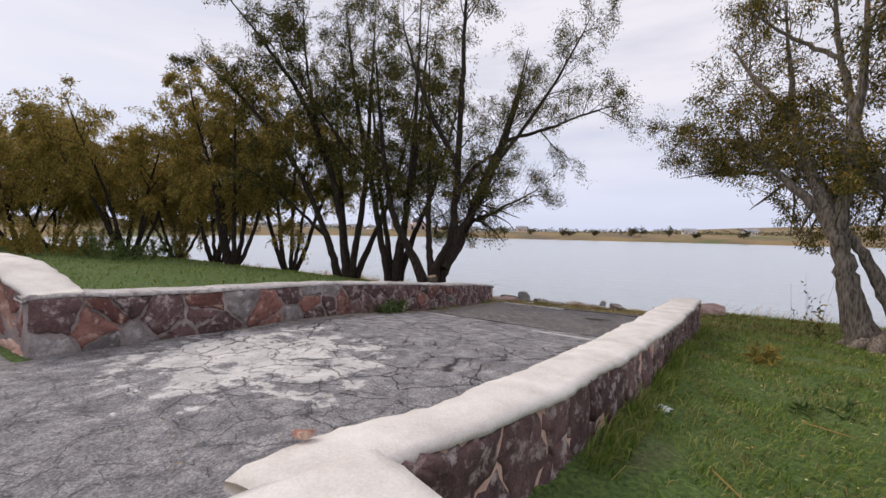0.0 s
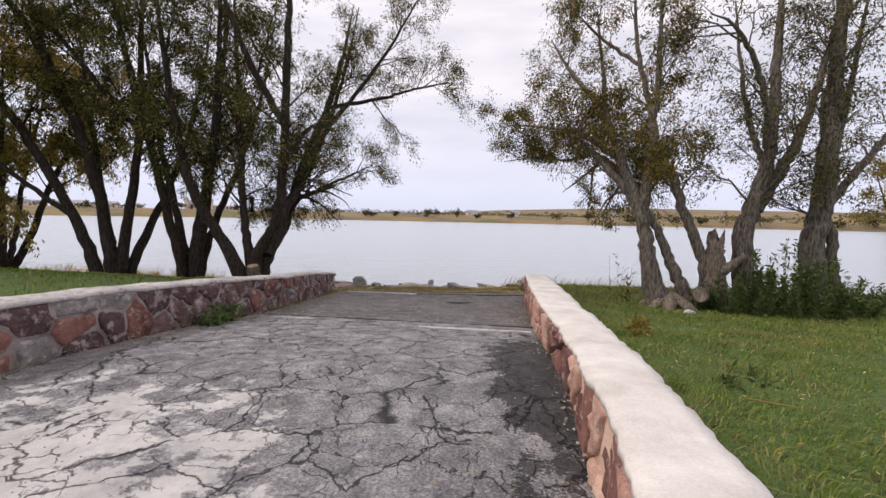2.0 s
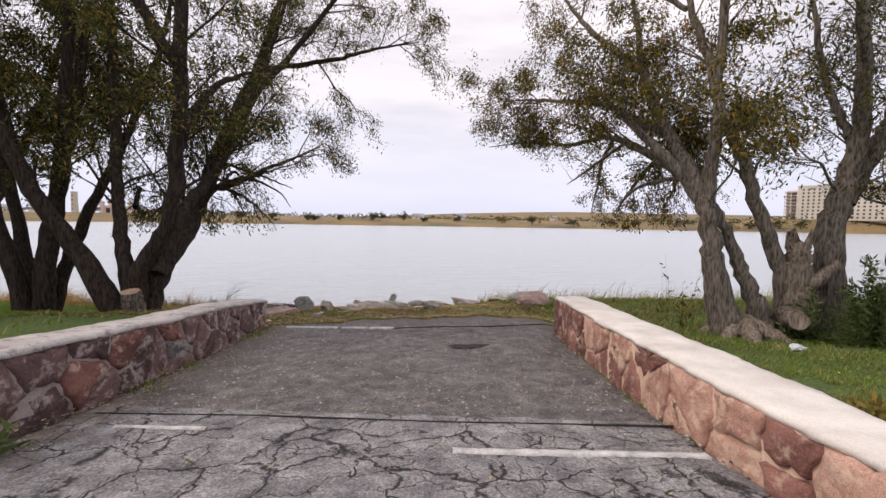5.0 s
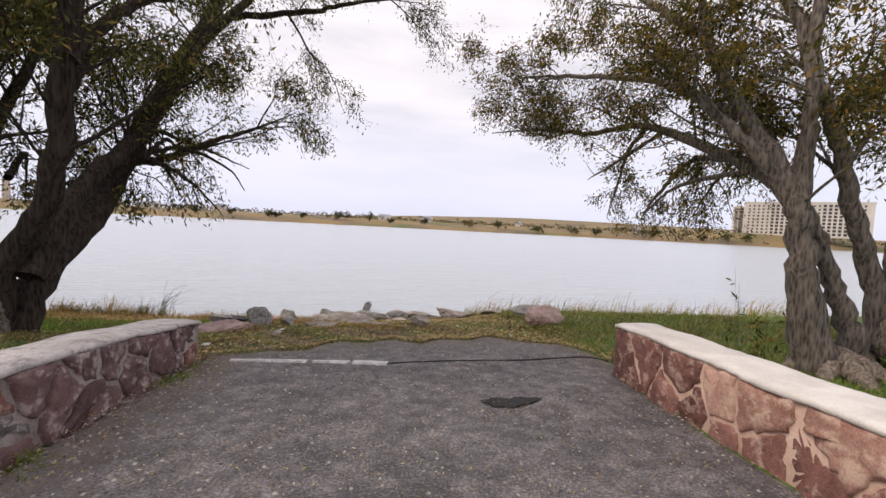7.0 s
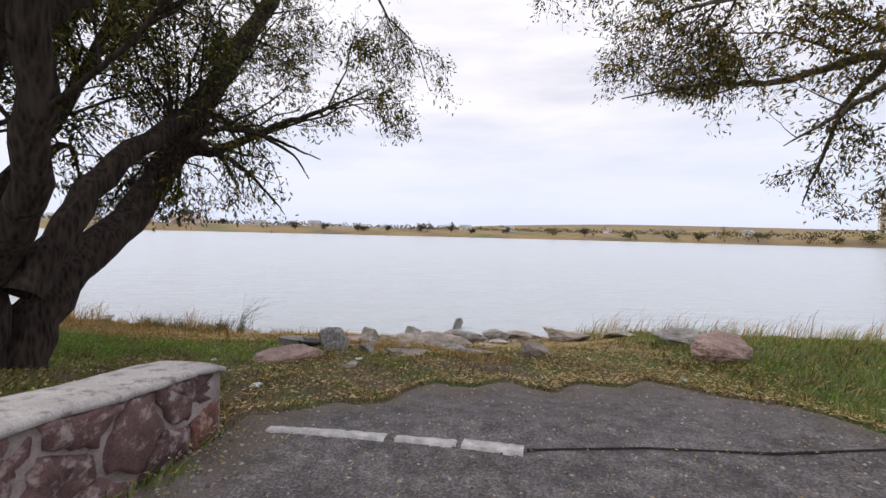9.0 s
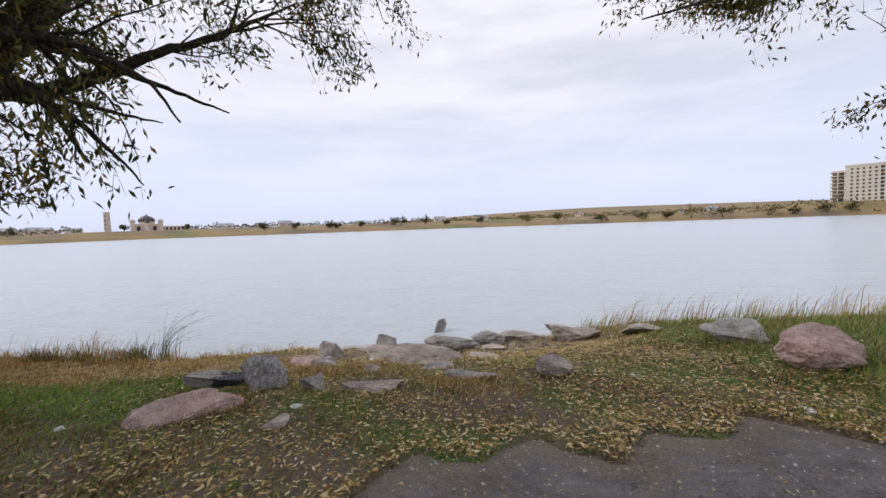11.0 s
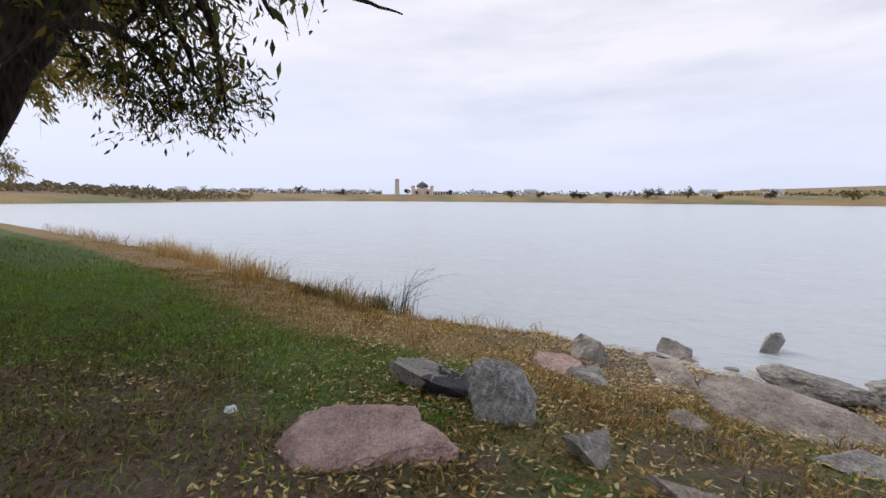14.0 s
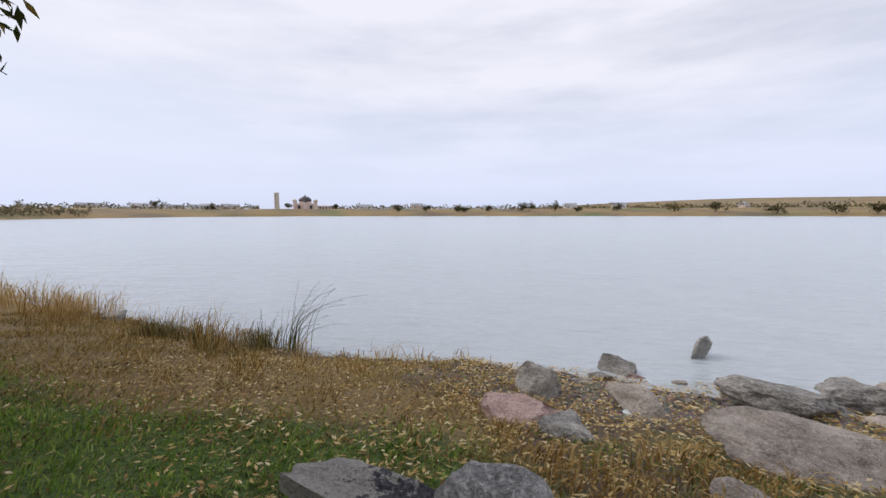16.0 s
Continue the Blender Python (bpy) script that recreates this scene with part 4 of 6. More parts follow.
def build_trees():
    rng = np.random.default_rng(4)
    g = land1(-8.1, 13.8)
    limbs = [
        [(-8.34, 13.8, g - .3, .29), (-8.18, 14.25, .5, .22), (-8.12, 15.4, 1.5, .21), (-8.15, 16.6, 2.95, .20), (-8.0, 17.8, 4.7, .18), (-7.6, 18.8, 6.6, .14), (-7.2, 19.6, 9.0, .08), (-6.9, 20.2, 11.5, .02)],
        [(-8.42, 13.6, g - .3, .26), (-8.15, 13.5, .6, .17), (-7.45, 13.3, 1.6, .145), (-7.12, 13.0, 2.9, .135), (-6.9, 12.9, 6.0, .11), (-6.8, 12.9, 9.0, .07), (-6.7, 12.9, 12.0, .02)],
        [(-8.35, 13.7, g - .3, .24), (-8.6, 13.75, .7, .15), (-9.0, 14.2, 2.3, .12), (-9.4, 14.8, 4.8, .10), (-9.8, 15.3, 9.5, .03)],
        [(-8.5, 13.6, g - .3, .28), (-9.2, 13.4, .9, .18), (-10.1, 13.1, 2.8, .14), (-10.6, 13.0, 6.0, .09), (-11.0, 13.0, 9.5, .02)],
        [(-7.9, 13.6, .5, .17), (-7.75, 14.4, 1.8, .14), (-7.6, 16.0, 3.2, .12), (-7.2, 17.2, 5.2, .1), (-6.6, 18.0, 8.0, .05), (-6.2, 18.4, 10.5, .015)],
        [(-7.6, 18.8, 6.5, .1), (-5.2, 18.4, 6.8, .07), (-3.8, 18.1, 7.1, .045), (-2.4, 17.9, 7.3, .015)],
        [(-7.2, 17.2, 5.2, .1), (-5.4, 17.3, 7.4, .07), (-4.2, 17.3, 9.2, .045), (-3.3, 17.3, 10.8, .015)],
        [(-8.15, 16.3, 2.5, .11), (-7.7, 16.75, 2.6, .085), (-6.9, 17.15, 3.1, .06), (-6.05, 17.5, 3.57, .035), (-5.3, 17.8, 4.05, .012)],
        [(-8.1, 17.0, 3.3, .05), (-7.2, 17.6, 3.0, .035), (-6.3, 17.9, 2.65, .01)],
        [(-8.15, 16.5, 2.8, .05), (-8.2, 18.0, 2.8, .035), (-7.96, 19.1, 2.85, .01)],
        [(-8.15, 15.8, 1.9, .06), (-8.5, 16.8, 2.3, .045), (-8.7, 17.1, 2.0, .03), (-8.9, 17.3, 1.4, .01)],
        [(-8.1, 15.6, 1.7, .06), (-8.9, 16.6, 2.3, .045), (-9.1, 17.0, 2.1, .03), (-9.2, 17.3, 1.5, .01)],
        [(-8.9, 14.6, 1.9, .06), (-9.4, 15.6, 2.4, .045), (-9.8, 16.2, 2.3, .03), (-10.1, 16.6, 1.8, .01)],
        [(-8.1, 15.5, 1.6, .05), (-9.2, 16.6, 2.0, .04), (-9.9, 17.2, 1.9, .025), (-10.4, 17.5, 1.5, .01)],
        [(-8.1, 15.5, 1.7, .07), (-7.5, 15.6, 2.5, .055), (-6.8, 15.7, 2.7, .04), (-6.1, 15.8, 2.4, .02), (-5.8, 15.85, 2.0, .008)],
        [(-7.5, 15.6, 2.5, .05), (-6.9, 15.8, 2.2, .035), (-6.4, 15.9, 1.7, .015), (-6.2, 15.9, 1.45, .006)],
        [(-8.1, 15.5, 1.75, .07), (-7.8, 16.0, 2.5, .05), (-7.5, 16.4, 2.4, .035), (-7.3, 16.7, 1.8, .012)],
        [(-7.5, 15.6, 2.5, .05), (-7.3, 16.0, 2.9, .04), (-7.2, 16.3, 2.7, .025), (-7.15, 16.5, 2.2, .01)],
        [(-7.0, 12.95, 3.3, .09), (-6.8, 13.7, 4.3, .07), (-6.4, 14.4, 4.9, .04), (-5.9, 14.9, 5.2, .012)],
        [(-7.1, 13.0, 2.9, .09), (-7.3, 13.9, 3.7, .07), (-7.4, 14.8, 4.1, .04), (-7.3, 15.4, 4.2, .012)],
        [(-6.95, 12.95, 4.4, .12), (-7.6, 12.4, 5.8, .09), (-8.3, 12.0, 7.8, .05), (-8.8, 11.8, 9.6, .015)],
    ]

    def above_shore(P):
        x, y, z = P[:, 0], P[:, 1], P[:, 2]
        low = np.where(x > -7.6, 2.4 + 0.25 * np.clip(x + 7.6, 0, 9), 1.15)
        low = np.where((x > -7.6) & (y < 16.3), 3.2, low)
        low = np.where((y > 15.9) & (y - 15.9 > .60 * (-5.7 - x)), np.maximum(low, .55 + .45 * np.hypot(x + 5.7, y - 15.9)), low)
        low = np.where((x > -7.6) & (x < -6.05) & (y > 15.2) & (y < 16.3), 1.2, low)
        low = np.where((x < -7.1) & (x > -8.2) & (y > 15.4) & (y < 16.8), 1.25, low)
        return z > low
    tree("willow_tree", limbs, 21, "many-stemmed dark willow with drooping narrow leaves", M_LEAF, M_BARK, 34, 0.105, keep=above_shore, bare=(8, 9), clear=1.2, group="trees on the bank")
    g = land1(-11.4, 15)
    limbs = [
        [(-11.3, 15.0, g - .25, .24), (-11.2, 15.1, 1.0, .17), (-10.9, 15.5, 3.6, .14), (-10.6, 15.9, 7.2, .09), (-10.4, 16.2, 12.3, .02)],
        [(-11.5, 14.9, g - .25, .22), (-11.9, 14.8, 1.2, .16), (-12.5, 14.6, 4.4, .13), (-13.2, 14.3, 8.2, .08), (-13.7, 14.1, 12.6, .02)],
        [(-11.2, 14.8, g - .25, .20), (-10.7, 14.6, 1.1, .15), (-10.0, 14.2, 3.6, .12), (-9.5, 13.9, 7.6, .07), (-9.2, 13.7, 11.8, .02)],
        [(-11.6, 15.2, g - .25, .20), (-12.2, 15.6, 1.3, .14), (-13.3, 16.3, 4.2, .11), (-14.4, 17.0, 8.4, .06), (-15.2, 17.4, 11.4, .02)],
        [(-11.4, 15.3, g - .25, .20), (-11.2, 16.0, 1.2, .14), (-10.8, 17.3, 3.8, .11), (-10.3, 18.4, 7.2, .06), (-10.0, 19.0, 10.6, .02)],
        [(-12.4, 14.7, 4.0, .10), (-13.8, 13.9, 6.2, .08), (-15.6, 13.1, 9.0, .05), (-16.8, 12.6, 11.6, .015)],
    ]
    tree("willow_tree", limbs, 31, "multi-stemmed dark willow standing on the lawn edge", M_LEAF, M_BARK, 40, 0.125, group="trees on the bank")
    g = land1(-14.4, 14.9)
    limbs = [
        [(-14.3, 15.0, g - .25, .26), (-14.4, 14.9, 1.0, .20), (-14.9, 14.6, 4.4, .16), (-16.2, 13.9, 8.2, .11), (-18.0, 12.9, 11.2, .07), (-19.6, 12.0, 13.4, .02)],
        [(-14.6, 14.8, g - .25, .22), (-15.2, 14.5, 1.6, .16), (-16.6, 13.8, 5.0, .12), (-18.8, 12.6, 8.2, .08), (-21.2, 11.4, 10.6, .015)],
        [(-14.2, 15.1, g - .25, .22), (-13.9, 15.2, 1.2, .17), (-13.5, 15.4, 4.4, .13), (-13.4, 15.6, 8.6, .08), (-13.3, 15.8, 13.0, .02)],
        [(-14.5, 15.2, g - .25, .20), (-15.0, 15.6, 1.3, .15), (-15.9, 16.2, 4.0, .11), (-16.9, 16.9, 7.8, .06), (-17.6, 17.4, 11.2, .02)],
        [(-14.1, 15.3, g - .25, .20), (-13.7, 16.0, 1.2, .15), (-13.2, 17.2, 4.0, .11), (-12.9, 18.2, 7.4, .06), (-12.7, 18.8, 10.6, .02)],
        [(-15.1, 14.5, 5.0, .10), (-15.6, 14.0, 7.6, .08), (-15.8, 13.6, 10.4, .05), (-15.8, 13.4, 13.2, .015)],
        [(-15.3, 14.4, 1.7, .09), (-16.8, 13.7, 3.2, .07), (-18.4, 12.9, 4.6, .045), (-19.8, 12.2, 5.4, .012)],
    ]
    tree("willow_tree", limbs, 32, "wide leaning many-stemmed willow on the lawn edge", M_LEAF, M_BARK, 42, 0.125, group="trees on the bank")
    for (x, y, n, h, lean, r, seed) in ((-20.5, 16.6, 5, 10.2, 3.4, .13, 41), (-22.5, 14.2, 5, 10.4, 3.4, .15, 42), (-27.2, 16.0, 5, 8.6, 3.4, .12, 43), (-31, 12.6, 6, 9.4, 4.4, .12, 44),
                                        (-38, 15.0, 6, 8.6, 4.8, .11, 45), (-40, 9.6, 7, 9.6, 5.4, .12, 46), (-47, 7.5, 6, 9.2, 5.2, .12, 47), (-50, 1.5, 6, 9.6, 5.0, .12, 49), (-34, 17.0, 6, 8.4, 4.4, .11, 57), (-44, 12.5, 6, 8.8, 5.0, .11, 58)):
        z = land1(x, y)
        tree("willow_tree", fan(x, y, z, n, h, lean, r, rng, rng.uniform(0, 6)), seed, "smaller bank willow with thinning yellow-olive leaves", M_LEAF_OLIVE, M_BARK,
             34, 0.20, (0, 3.8, 2.3, 1.9), (0, .6, .5, .15), (0, .85, 1.6, 2.6), "trees on the bank", clear=0.9)
    g = land1(4.0, 12.5)
    limbs = [
        [(4.05, 12.4, g - .3, .44), (3.85, 12.45, g + .2, .33), (3.57, 12.5, .85, .215), (3.40, 12.5, 1.76, .18), (3.22, 12.55, 2.4, .155), (2.95, 13.2, 3.6, .125), (2.7, 13.9, 5.2, .09), (2.5, 14.7, 8.6, .02)],
        [(3.4, 12.55, 2.3, .15), (3.5, 14.0, 3.1, .12), (3.25, 16.3, 4.2, .085), (2.4, 17.5, 4.2, .06), (1.3, 18.3, 4.4, .035), (.1, 18.9, 4.3, .012)],
        [(3.38, 12.55, 2.2, .14), (3.52, 12.6, 3.48, .12), (3.6, 12.8, 4.6, .1), (3.4, 13.6, 7.0, .06), (3.3, 14.0, 9.5, .02)],
        [(5.25, 12.5, g - .2, .32), (5.22, 12.55, .4, .18), (4.88, 12.6, 1.37, .145), (4.5, 12.6, 2.14, .13), (4.16, 12.6, 3.04, .12), (3.78, 12.6, 3.7, .11), (3.6, 12.7, 4.4, .11), (3.7, 12.8, 6.5, .07), (3.7, 13.0, 9.0, .02)],
        [(2.95, 13.2, 3.6, .1), (2.2, 14.6, 4.6, .075), (1.2, 16.6, 5.3, .045), (.35, 18.3, 5.7, .012)],
        [(2.7, 13.9, 5.2, .1), (2.0, 15.3, 6.7, .07), (1.4, 16.3, 8.3, .02)],
        [(3.5, 14.0, 3.1, .08), (4.0, 15.6, 3.3, .06), (3.8, 16.4, 2.6, .04), (3.7, 16.9, 1.9, .01)],
        [(3.3, 16.3, 4.2, .07), (3.4, 17.2, 3.7, .05), (3.5, 17.8, 2.7, .03), (3.5, 18.1, 2.0, .01)],
        [(3.5, 14.0, 3.1, .08), (5.0, 15.2, 3.6, .06), (5.2, 16.2, 2.9, .04), (5.2, 16.8, 2.1, .01)],
        [(3.2, 15.6, 3.9, .05), (2.6, 16.4, 3.3, .04), (2.2, 17.0, 2.9, .01)],
        [(3.45, 13.6, 6.5, .06), (2.5, 14.2, 7.5, .045), (1.5, 14.4, 8.6, .012)],
        [(3.45, 13.4, 2.8, .06), (3.4, 15.0, 2.7, .045), (3.4, 15.8, 2.4, .03), (3.3, 16.2, 2.0, .01)],
        [(4.65, 12.35, g - .2, .32), (4.5, 12.38, g + .45, .20), (4.12, 12.45, .83, .14), (3.72, 12.5, 1.76, .10), (3.40, 12.55, 2.3, .07)],
        [(3.36, 12.5, 1.95, .13), (2.86, 12.8, 2.85, .11), (2.2, 13.2, 3.7, .08), (1.7, 13.7, 4.5, .04), (1.35, 14.1, 5.1, .01)],
    ]
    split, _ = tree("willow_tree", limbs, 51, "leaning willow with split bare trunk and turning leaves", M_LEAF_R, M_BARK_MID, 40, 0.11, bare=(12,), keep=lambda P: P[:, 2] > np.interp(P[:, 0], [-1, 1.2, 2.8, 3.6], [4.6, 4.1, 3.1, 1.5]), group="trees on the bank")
    gold = Wood(88)
    for k in range(26):
        c = rng.normal(size=3) * .38
        gold.leaves.append((np.hstack([np.array([[-.75, 2.2, 7.1]]) + c + np.linspace(0, .3, 4)[:, None] * rng.normal(size=3), np.full((4, 1), .004)]), .5))
    GV, GF = gold.leaf_mesh(40, .11)
    np_part("golden_spray", GV, GF, M_LEAF_GOLD, split, "clump of golden-orange leaves")
    g = land1(6, 12.1)
    limbs = [
        [(6.3, 12.4, g - .3, .42), (6.2, 12.45, .2, .29), (6.1, 12.5, 1.44, .25), (6.33, 12.5, 2.37, .22), (6.6, 12.5, 3.5, .17), (6.75, 12.6, 4.7, .14), (6.9, 12.9, 7.0, .10), (7.2, 13.1, 10.6, .02)],
        [(6.55, 12.5, 3.9, .11), (6.3, 12.2, 4.8, .09), (5.7, 11.9, 5.9, .07), (4.9, 11.6, 6.7, .04), (4.2, 11.4, 6.9, .012)],
        [(6.4, 12.5, 2.2, .19), (7.06, 12.5, 3.5, .15), (7.41, 12.5, 4.3, .12), (7.8, 12.4, 6.2, .08), (8.1, 12.2, 8.5, .02)],
        [(6.5, 12.6, 3.6, .09), (6.3, 13.1, 5.2, .07), (6.0, 13.4, 8.2, .02)],
    ]
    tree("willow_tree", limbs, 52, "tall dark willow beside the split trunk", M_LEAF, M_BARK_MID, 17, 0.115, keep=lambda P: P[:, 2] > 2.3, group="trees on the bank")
    g = land1(8, 12.3)
    limbs = [
        [(8.0, 12.4, g - .3, .48), (8.0, 12.45, .4, .33), (8.02, 12.5, 1.6, .28), (8.1, 12.5, 2.4, .26), (8.2, 12.5, 3.9, .23), (8.2, 12.6, 5.0, .19), (8.5, 12.8, 7.5, .14), (8.9, 13.0, 11.2, .02)],
        [(8.3, 12.5, 2.4, .12), (9.4, 12.6, 3.8, .09), (10.6, 12.9, 4.9, .06), (11.6, 13.1, 5.2, .015)],
        [(8.7, 12.5, g - .2, .22), (8.58, 12.5, .5, .15), (8.4, 12.5, 1.75, .13), (8.1, 12.5, 2.3, .1), (8.7, 12.8, 4.5, .09), (9.4, 13.1, 8.5, .02)],
        [(8.5, 12.6, 4.6, .1), (7.8, 12.0, 6.2, .07), (7.2, 11.6, 8.4, .02)],
    ]
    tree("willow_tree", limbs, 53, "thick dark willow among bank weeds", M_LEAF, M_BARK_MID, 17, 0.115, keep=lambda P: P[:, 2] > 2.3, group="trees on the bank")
    for (x, y, n, h, seed) in ((12.6, 14.0, 4, 5.6, 54), (14.6, 14.6, 3, 5.2, 55), (17.5, 13.5, 4, 6.2, 56)):
        tree("young_willow", fan(x, y, land1(x, y), n, h, 2.1, .06, rng, rng.uniform(0, 6)), seed, "slender young bank tree with thinning olive leaves", M_LEAF_OLIVE, M_BARK,
             75, 0.12, (0, 6, 5, 2), (0, .35, .2, .05), (0, .6, 1.0, 1.2), "young bank trees")
    return rng


# ---- rocks ----
def rock(at, size, turn, mat, label, seed, cuts=5, lift=0.3, category="rock", group="rocks along the shore"):
    """A boulder: a ball cut by planes and roughened; size is its whole extent."""
    rng = np.random.default_rng(seed)
    bm = bmesh.new()
    bmesh.ops.create_icosphere(bm, subdivisions=5 if max(size) > .9 else 4, radius=1.0)
    planes = []
    for k in range(cuts + 3):
        n = rng.normal(size=3)
        n /= np.linalg.norm(n)
        planes.append((Vector(n), rng.uniform(0.34, 0.66)))
    planes.append((Vector((rng.uniform(-.3, .3), rng.uniform(-.3, .3), 1)).normalized(), rng.uniform(0.55, 0.8)))
    o = Vector(rng.uniform(-50, 50, 3))
    for v in bm.verts:
        p = v.co.copy()
        for n, d in planes:
            e = p.dot(n) - d
            if e > 0:
                p -= n * e * 0.97
        p += v.co * (0.12 * noise.noise(p * 1.7 + o) + 0.06 * noise.noise(p * 4.5 + o) + 0.035 * noise.noise(p * 11 + o) - 0.06 * max(0, .35 - abs(noise.noise(p * 2.6 - o)) * 3))
        v.co = Vector((p.x * size[0] * 0.56, p.y * size[1] * 0.56, p.z * size[2] * 0.56))
    me = bpy.data.meshes.new("rock")
    bm.to_mesh(me)
    bm.free()
    me.materials.append(mat)
    ob = new("rock", me)
    ob.matrix_world = pose(at[0], at[1], max(land1(*at[:2]), WATER - 0.35) + size[2] * lift, *turn)
    return tagged(ob, label, category, group)


def build_rocks():
    G_, T_, P_, D_ = M_ROCK_GREY, M_ROCK_TAN, M_ROCK_PINK, M_ROCK_DARK
    rock((-6.35, 16.65), (1.25, .95, .36), (6, -8, 20), P_, "large flat pink granite slab half sunk in grass", 3, 6, .16)
    rock((-6.62, 17.72), (1.22, .58, .42), (0, 4, 4), D_, "grey boulder with a fire-blackened face", 5, 5, .14)
    rock((-5.93, 17.5), (0.60, .46, .72), (6, 10, 20), M_ROCK_STREAK, "upright streaked grey boulder", 7, 5, .10)
    rock((-5.15, 17.25), (0.36, .3, .34), (0, 10, 40), G_, "small pointed grey stone in grass", 9, 6, .2)
    rock((-4.35, 17.1), (0.95, .42, .26), (0, 4, 6), T_, "flat tan stone sunk among leaves", 11, 4, .18)
    rock((-3.0, 17.55), (0.95, .4, .16), (0, 0, -24), G_, "flat grey stone flush with the grass", 12, 3, .12)
    rock((-1.95, 17.4), (0.50, .42, .42), (0, 0, 30), T_, "rounded pale tan stone", 14, 2, .3)
    rock((-5.85, 20.95), (.62, .5, .60), (0, 6, 0), G_, "squat grey boulder on the gravel", 15, 5, .3)
    rock((-6.1, 20.05), (1.05, .7, .34), (0, 4, -14), P_, "flat pinkish rock on dry grass", 16, 4, .22)
    rock((-5.55, 19.5), (.62, .4, .28), (0, 0, 8), G_, "low rounded grey stone", 17, 3, .22)
    rock((-4.7, 22.3), (.62, .42, .46), (8, 10, -20), G_, "angular boulder at the waterline", 18, 6, .3)
    rock((-3.36, 23.4), (.42, .32, .88), (8, 4, 30), G_, "pointed stone standing in the shallow water", 20, 6, .42)
    rock((-3.35, 23.3), (.36, .3, .2), (0, 4, 30), D_, "dark wet stone in the water", 63, 4, .6)
    rock((-4.75, 20.75), (.74, .5, .36), (0, 10, -25), T_, "angular tan stone on wet gravel", 22, 5, .24)
    rock((-3.72, 19.4), (1.55, .8, .52), (4, 6, -22), T_, "large weathered tan slab sloping to the water", 24, 4, .1)
    rock((-3.05, 21.35), (1.25, .6, .46), (0, 4, -14), G_, "long dark grey rock at the waterline", 25, 5, .26)
    rock((-2.1, 21.7), (1.0, .7, .46), (0, 0, 20), G_, "grey rock at the waterline", 26, 5, .26)
    rock((-2.2, 21.0), (.9, .5, .26), (0, 0, -8), T_, "long flat rock near the water", 27, 4, .2)
    rock((-2.7, 20.0), (.9, .5, .26), (0, 4, -14), T_, "flat rock half buried in leaves", 28, 4, .08)
    rock((-0.3, 21.5), (1.5, .9, .62), (0, 6, 8), T_, "broad tan boulder on the bank edge", 29, 4, .28)
    rock((-1.3, 21.9), (1.1, .7, .34), (0, 4, 4), T_, "low flat tan rock", 30, 4, .22)
    rock((1.0, 20.6), (1.2, .7, .36), (0, 0, -6), T_, "low pale rock on the bank edge", 31, 4, .22)
    rock((1.35, 18.3), (1.1, .7, .50), (0, 4, 12), G_, "brown-grey boulder in tall grass", 32, 4, .28)
    rock((1.25, 16.75), (1.15, .8, .60), (0, 4, 24), P_, "rounded reddish boulder in bank grass", 34, 2, .26)
    rock((-3.6, 18.6), (.6, .35, .16), (0, 0, 14), G_, "flat stone among fallen leaves", 35, 4, .16)
    rock((-4.6, 18.6), (.35, .3, .16), (0, 0, 50), T_, "small stone among fallen leaves", 36, 4, .16)
    rock((-5.2, 16.1), (.25, .2, .14), (0, 0, 50), T_, "pale stone chip in grass", 37, 4, .2)
    rock((-14.7, 22.3), (.8, .5, .36), (0, 0, 10), G_, "grey stone at the grassy shoreline", 39, 4, .24)
    rock((-11.5, 22.4), (.7, .4, .26), (0, 0, -10), G_, "low stone at the grassy shoreline", 40, 4, .24)
    rng = np.random.default_rng(77)
    for k in range(26):
        x = rng.uniform(-5.6, 2.5)
        y = float(np.interp(x, SHORE_X, SHORE_Y)) - rng.uniform(-0.5, 1.6)
        s = rng.uniform(.10, .28)
        rock((x, y), (s * 1.4, s, s * .7), (0, 0, rng.uniform(0, 180)), (G_, T_, G_, P_)[k % 4], "small shore stone on wet gravel", 200 + k, 4, .2)


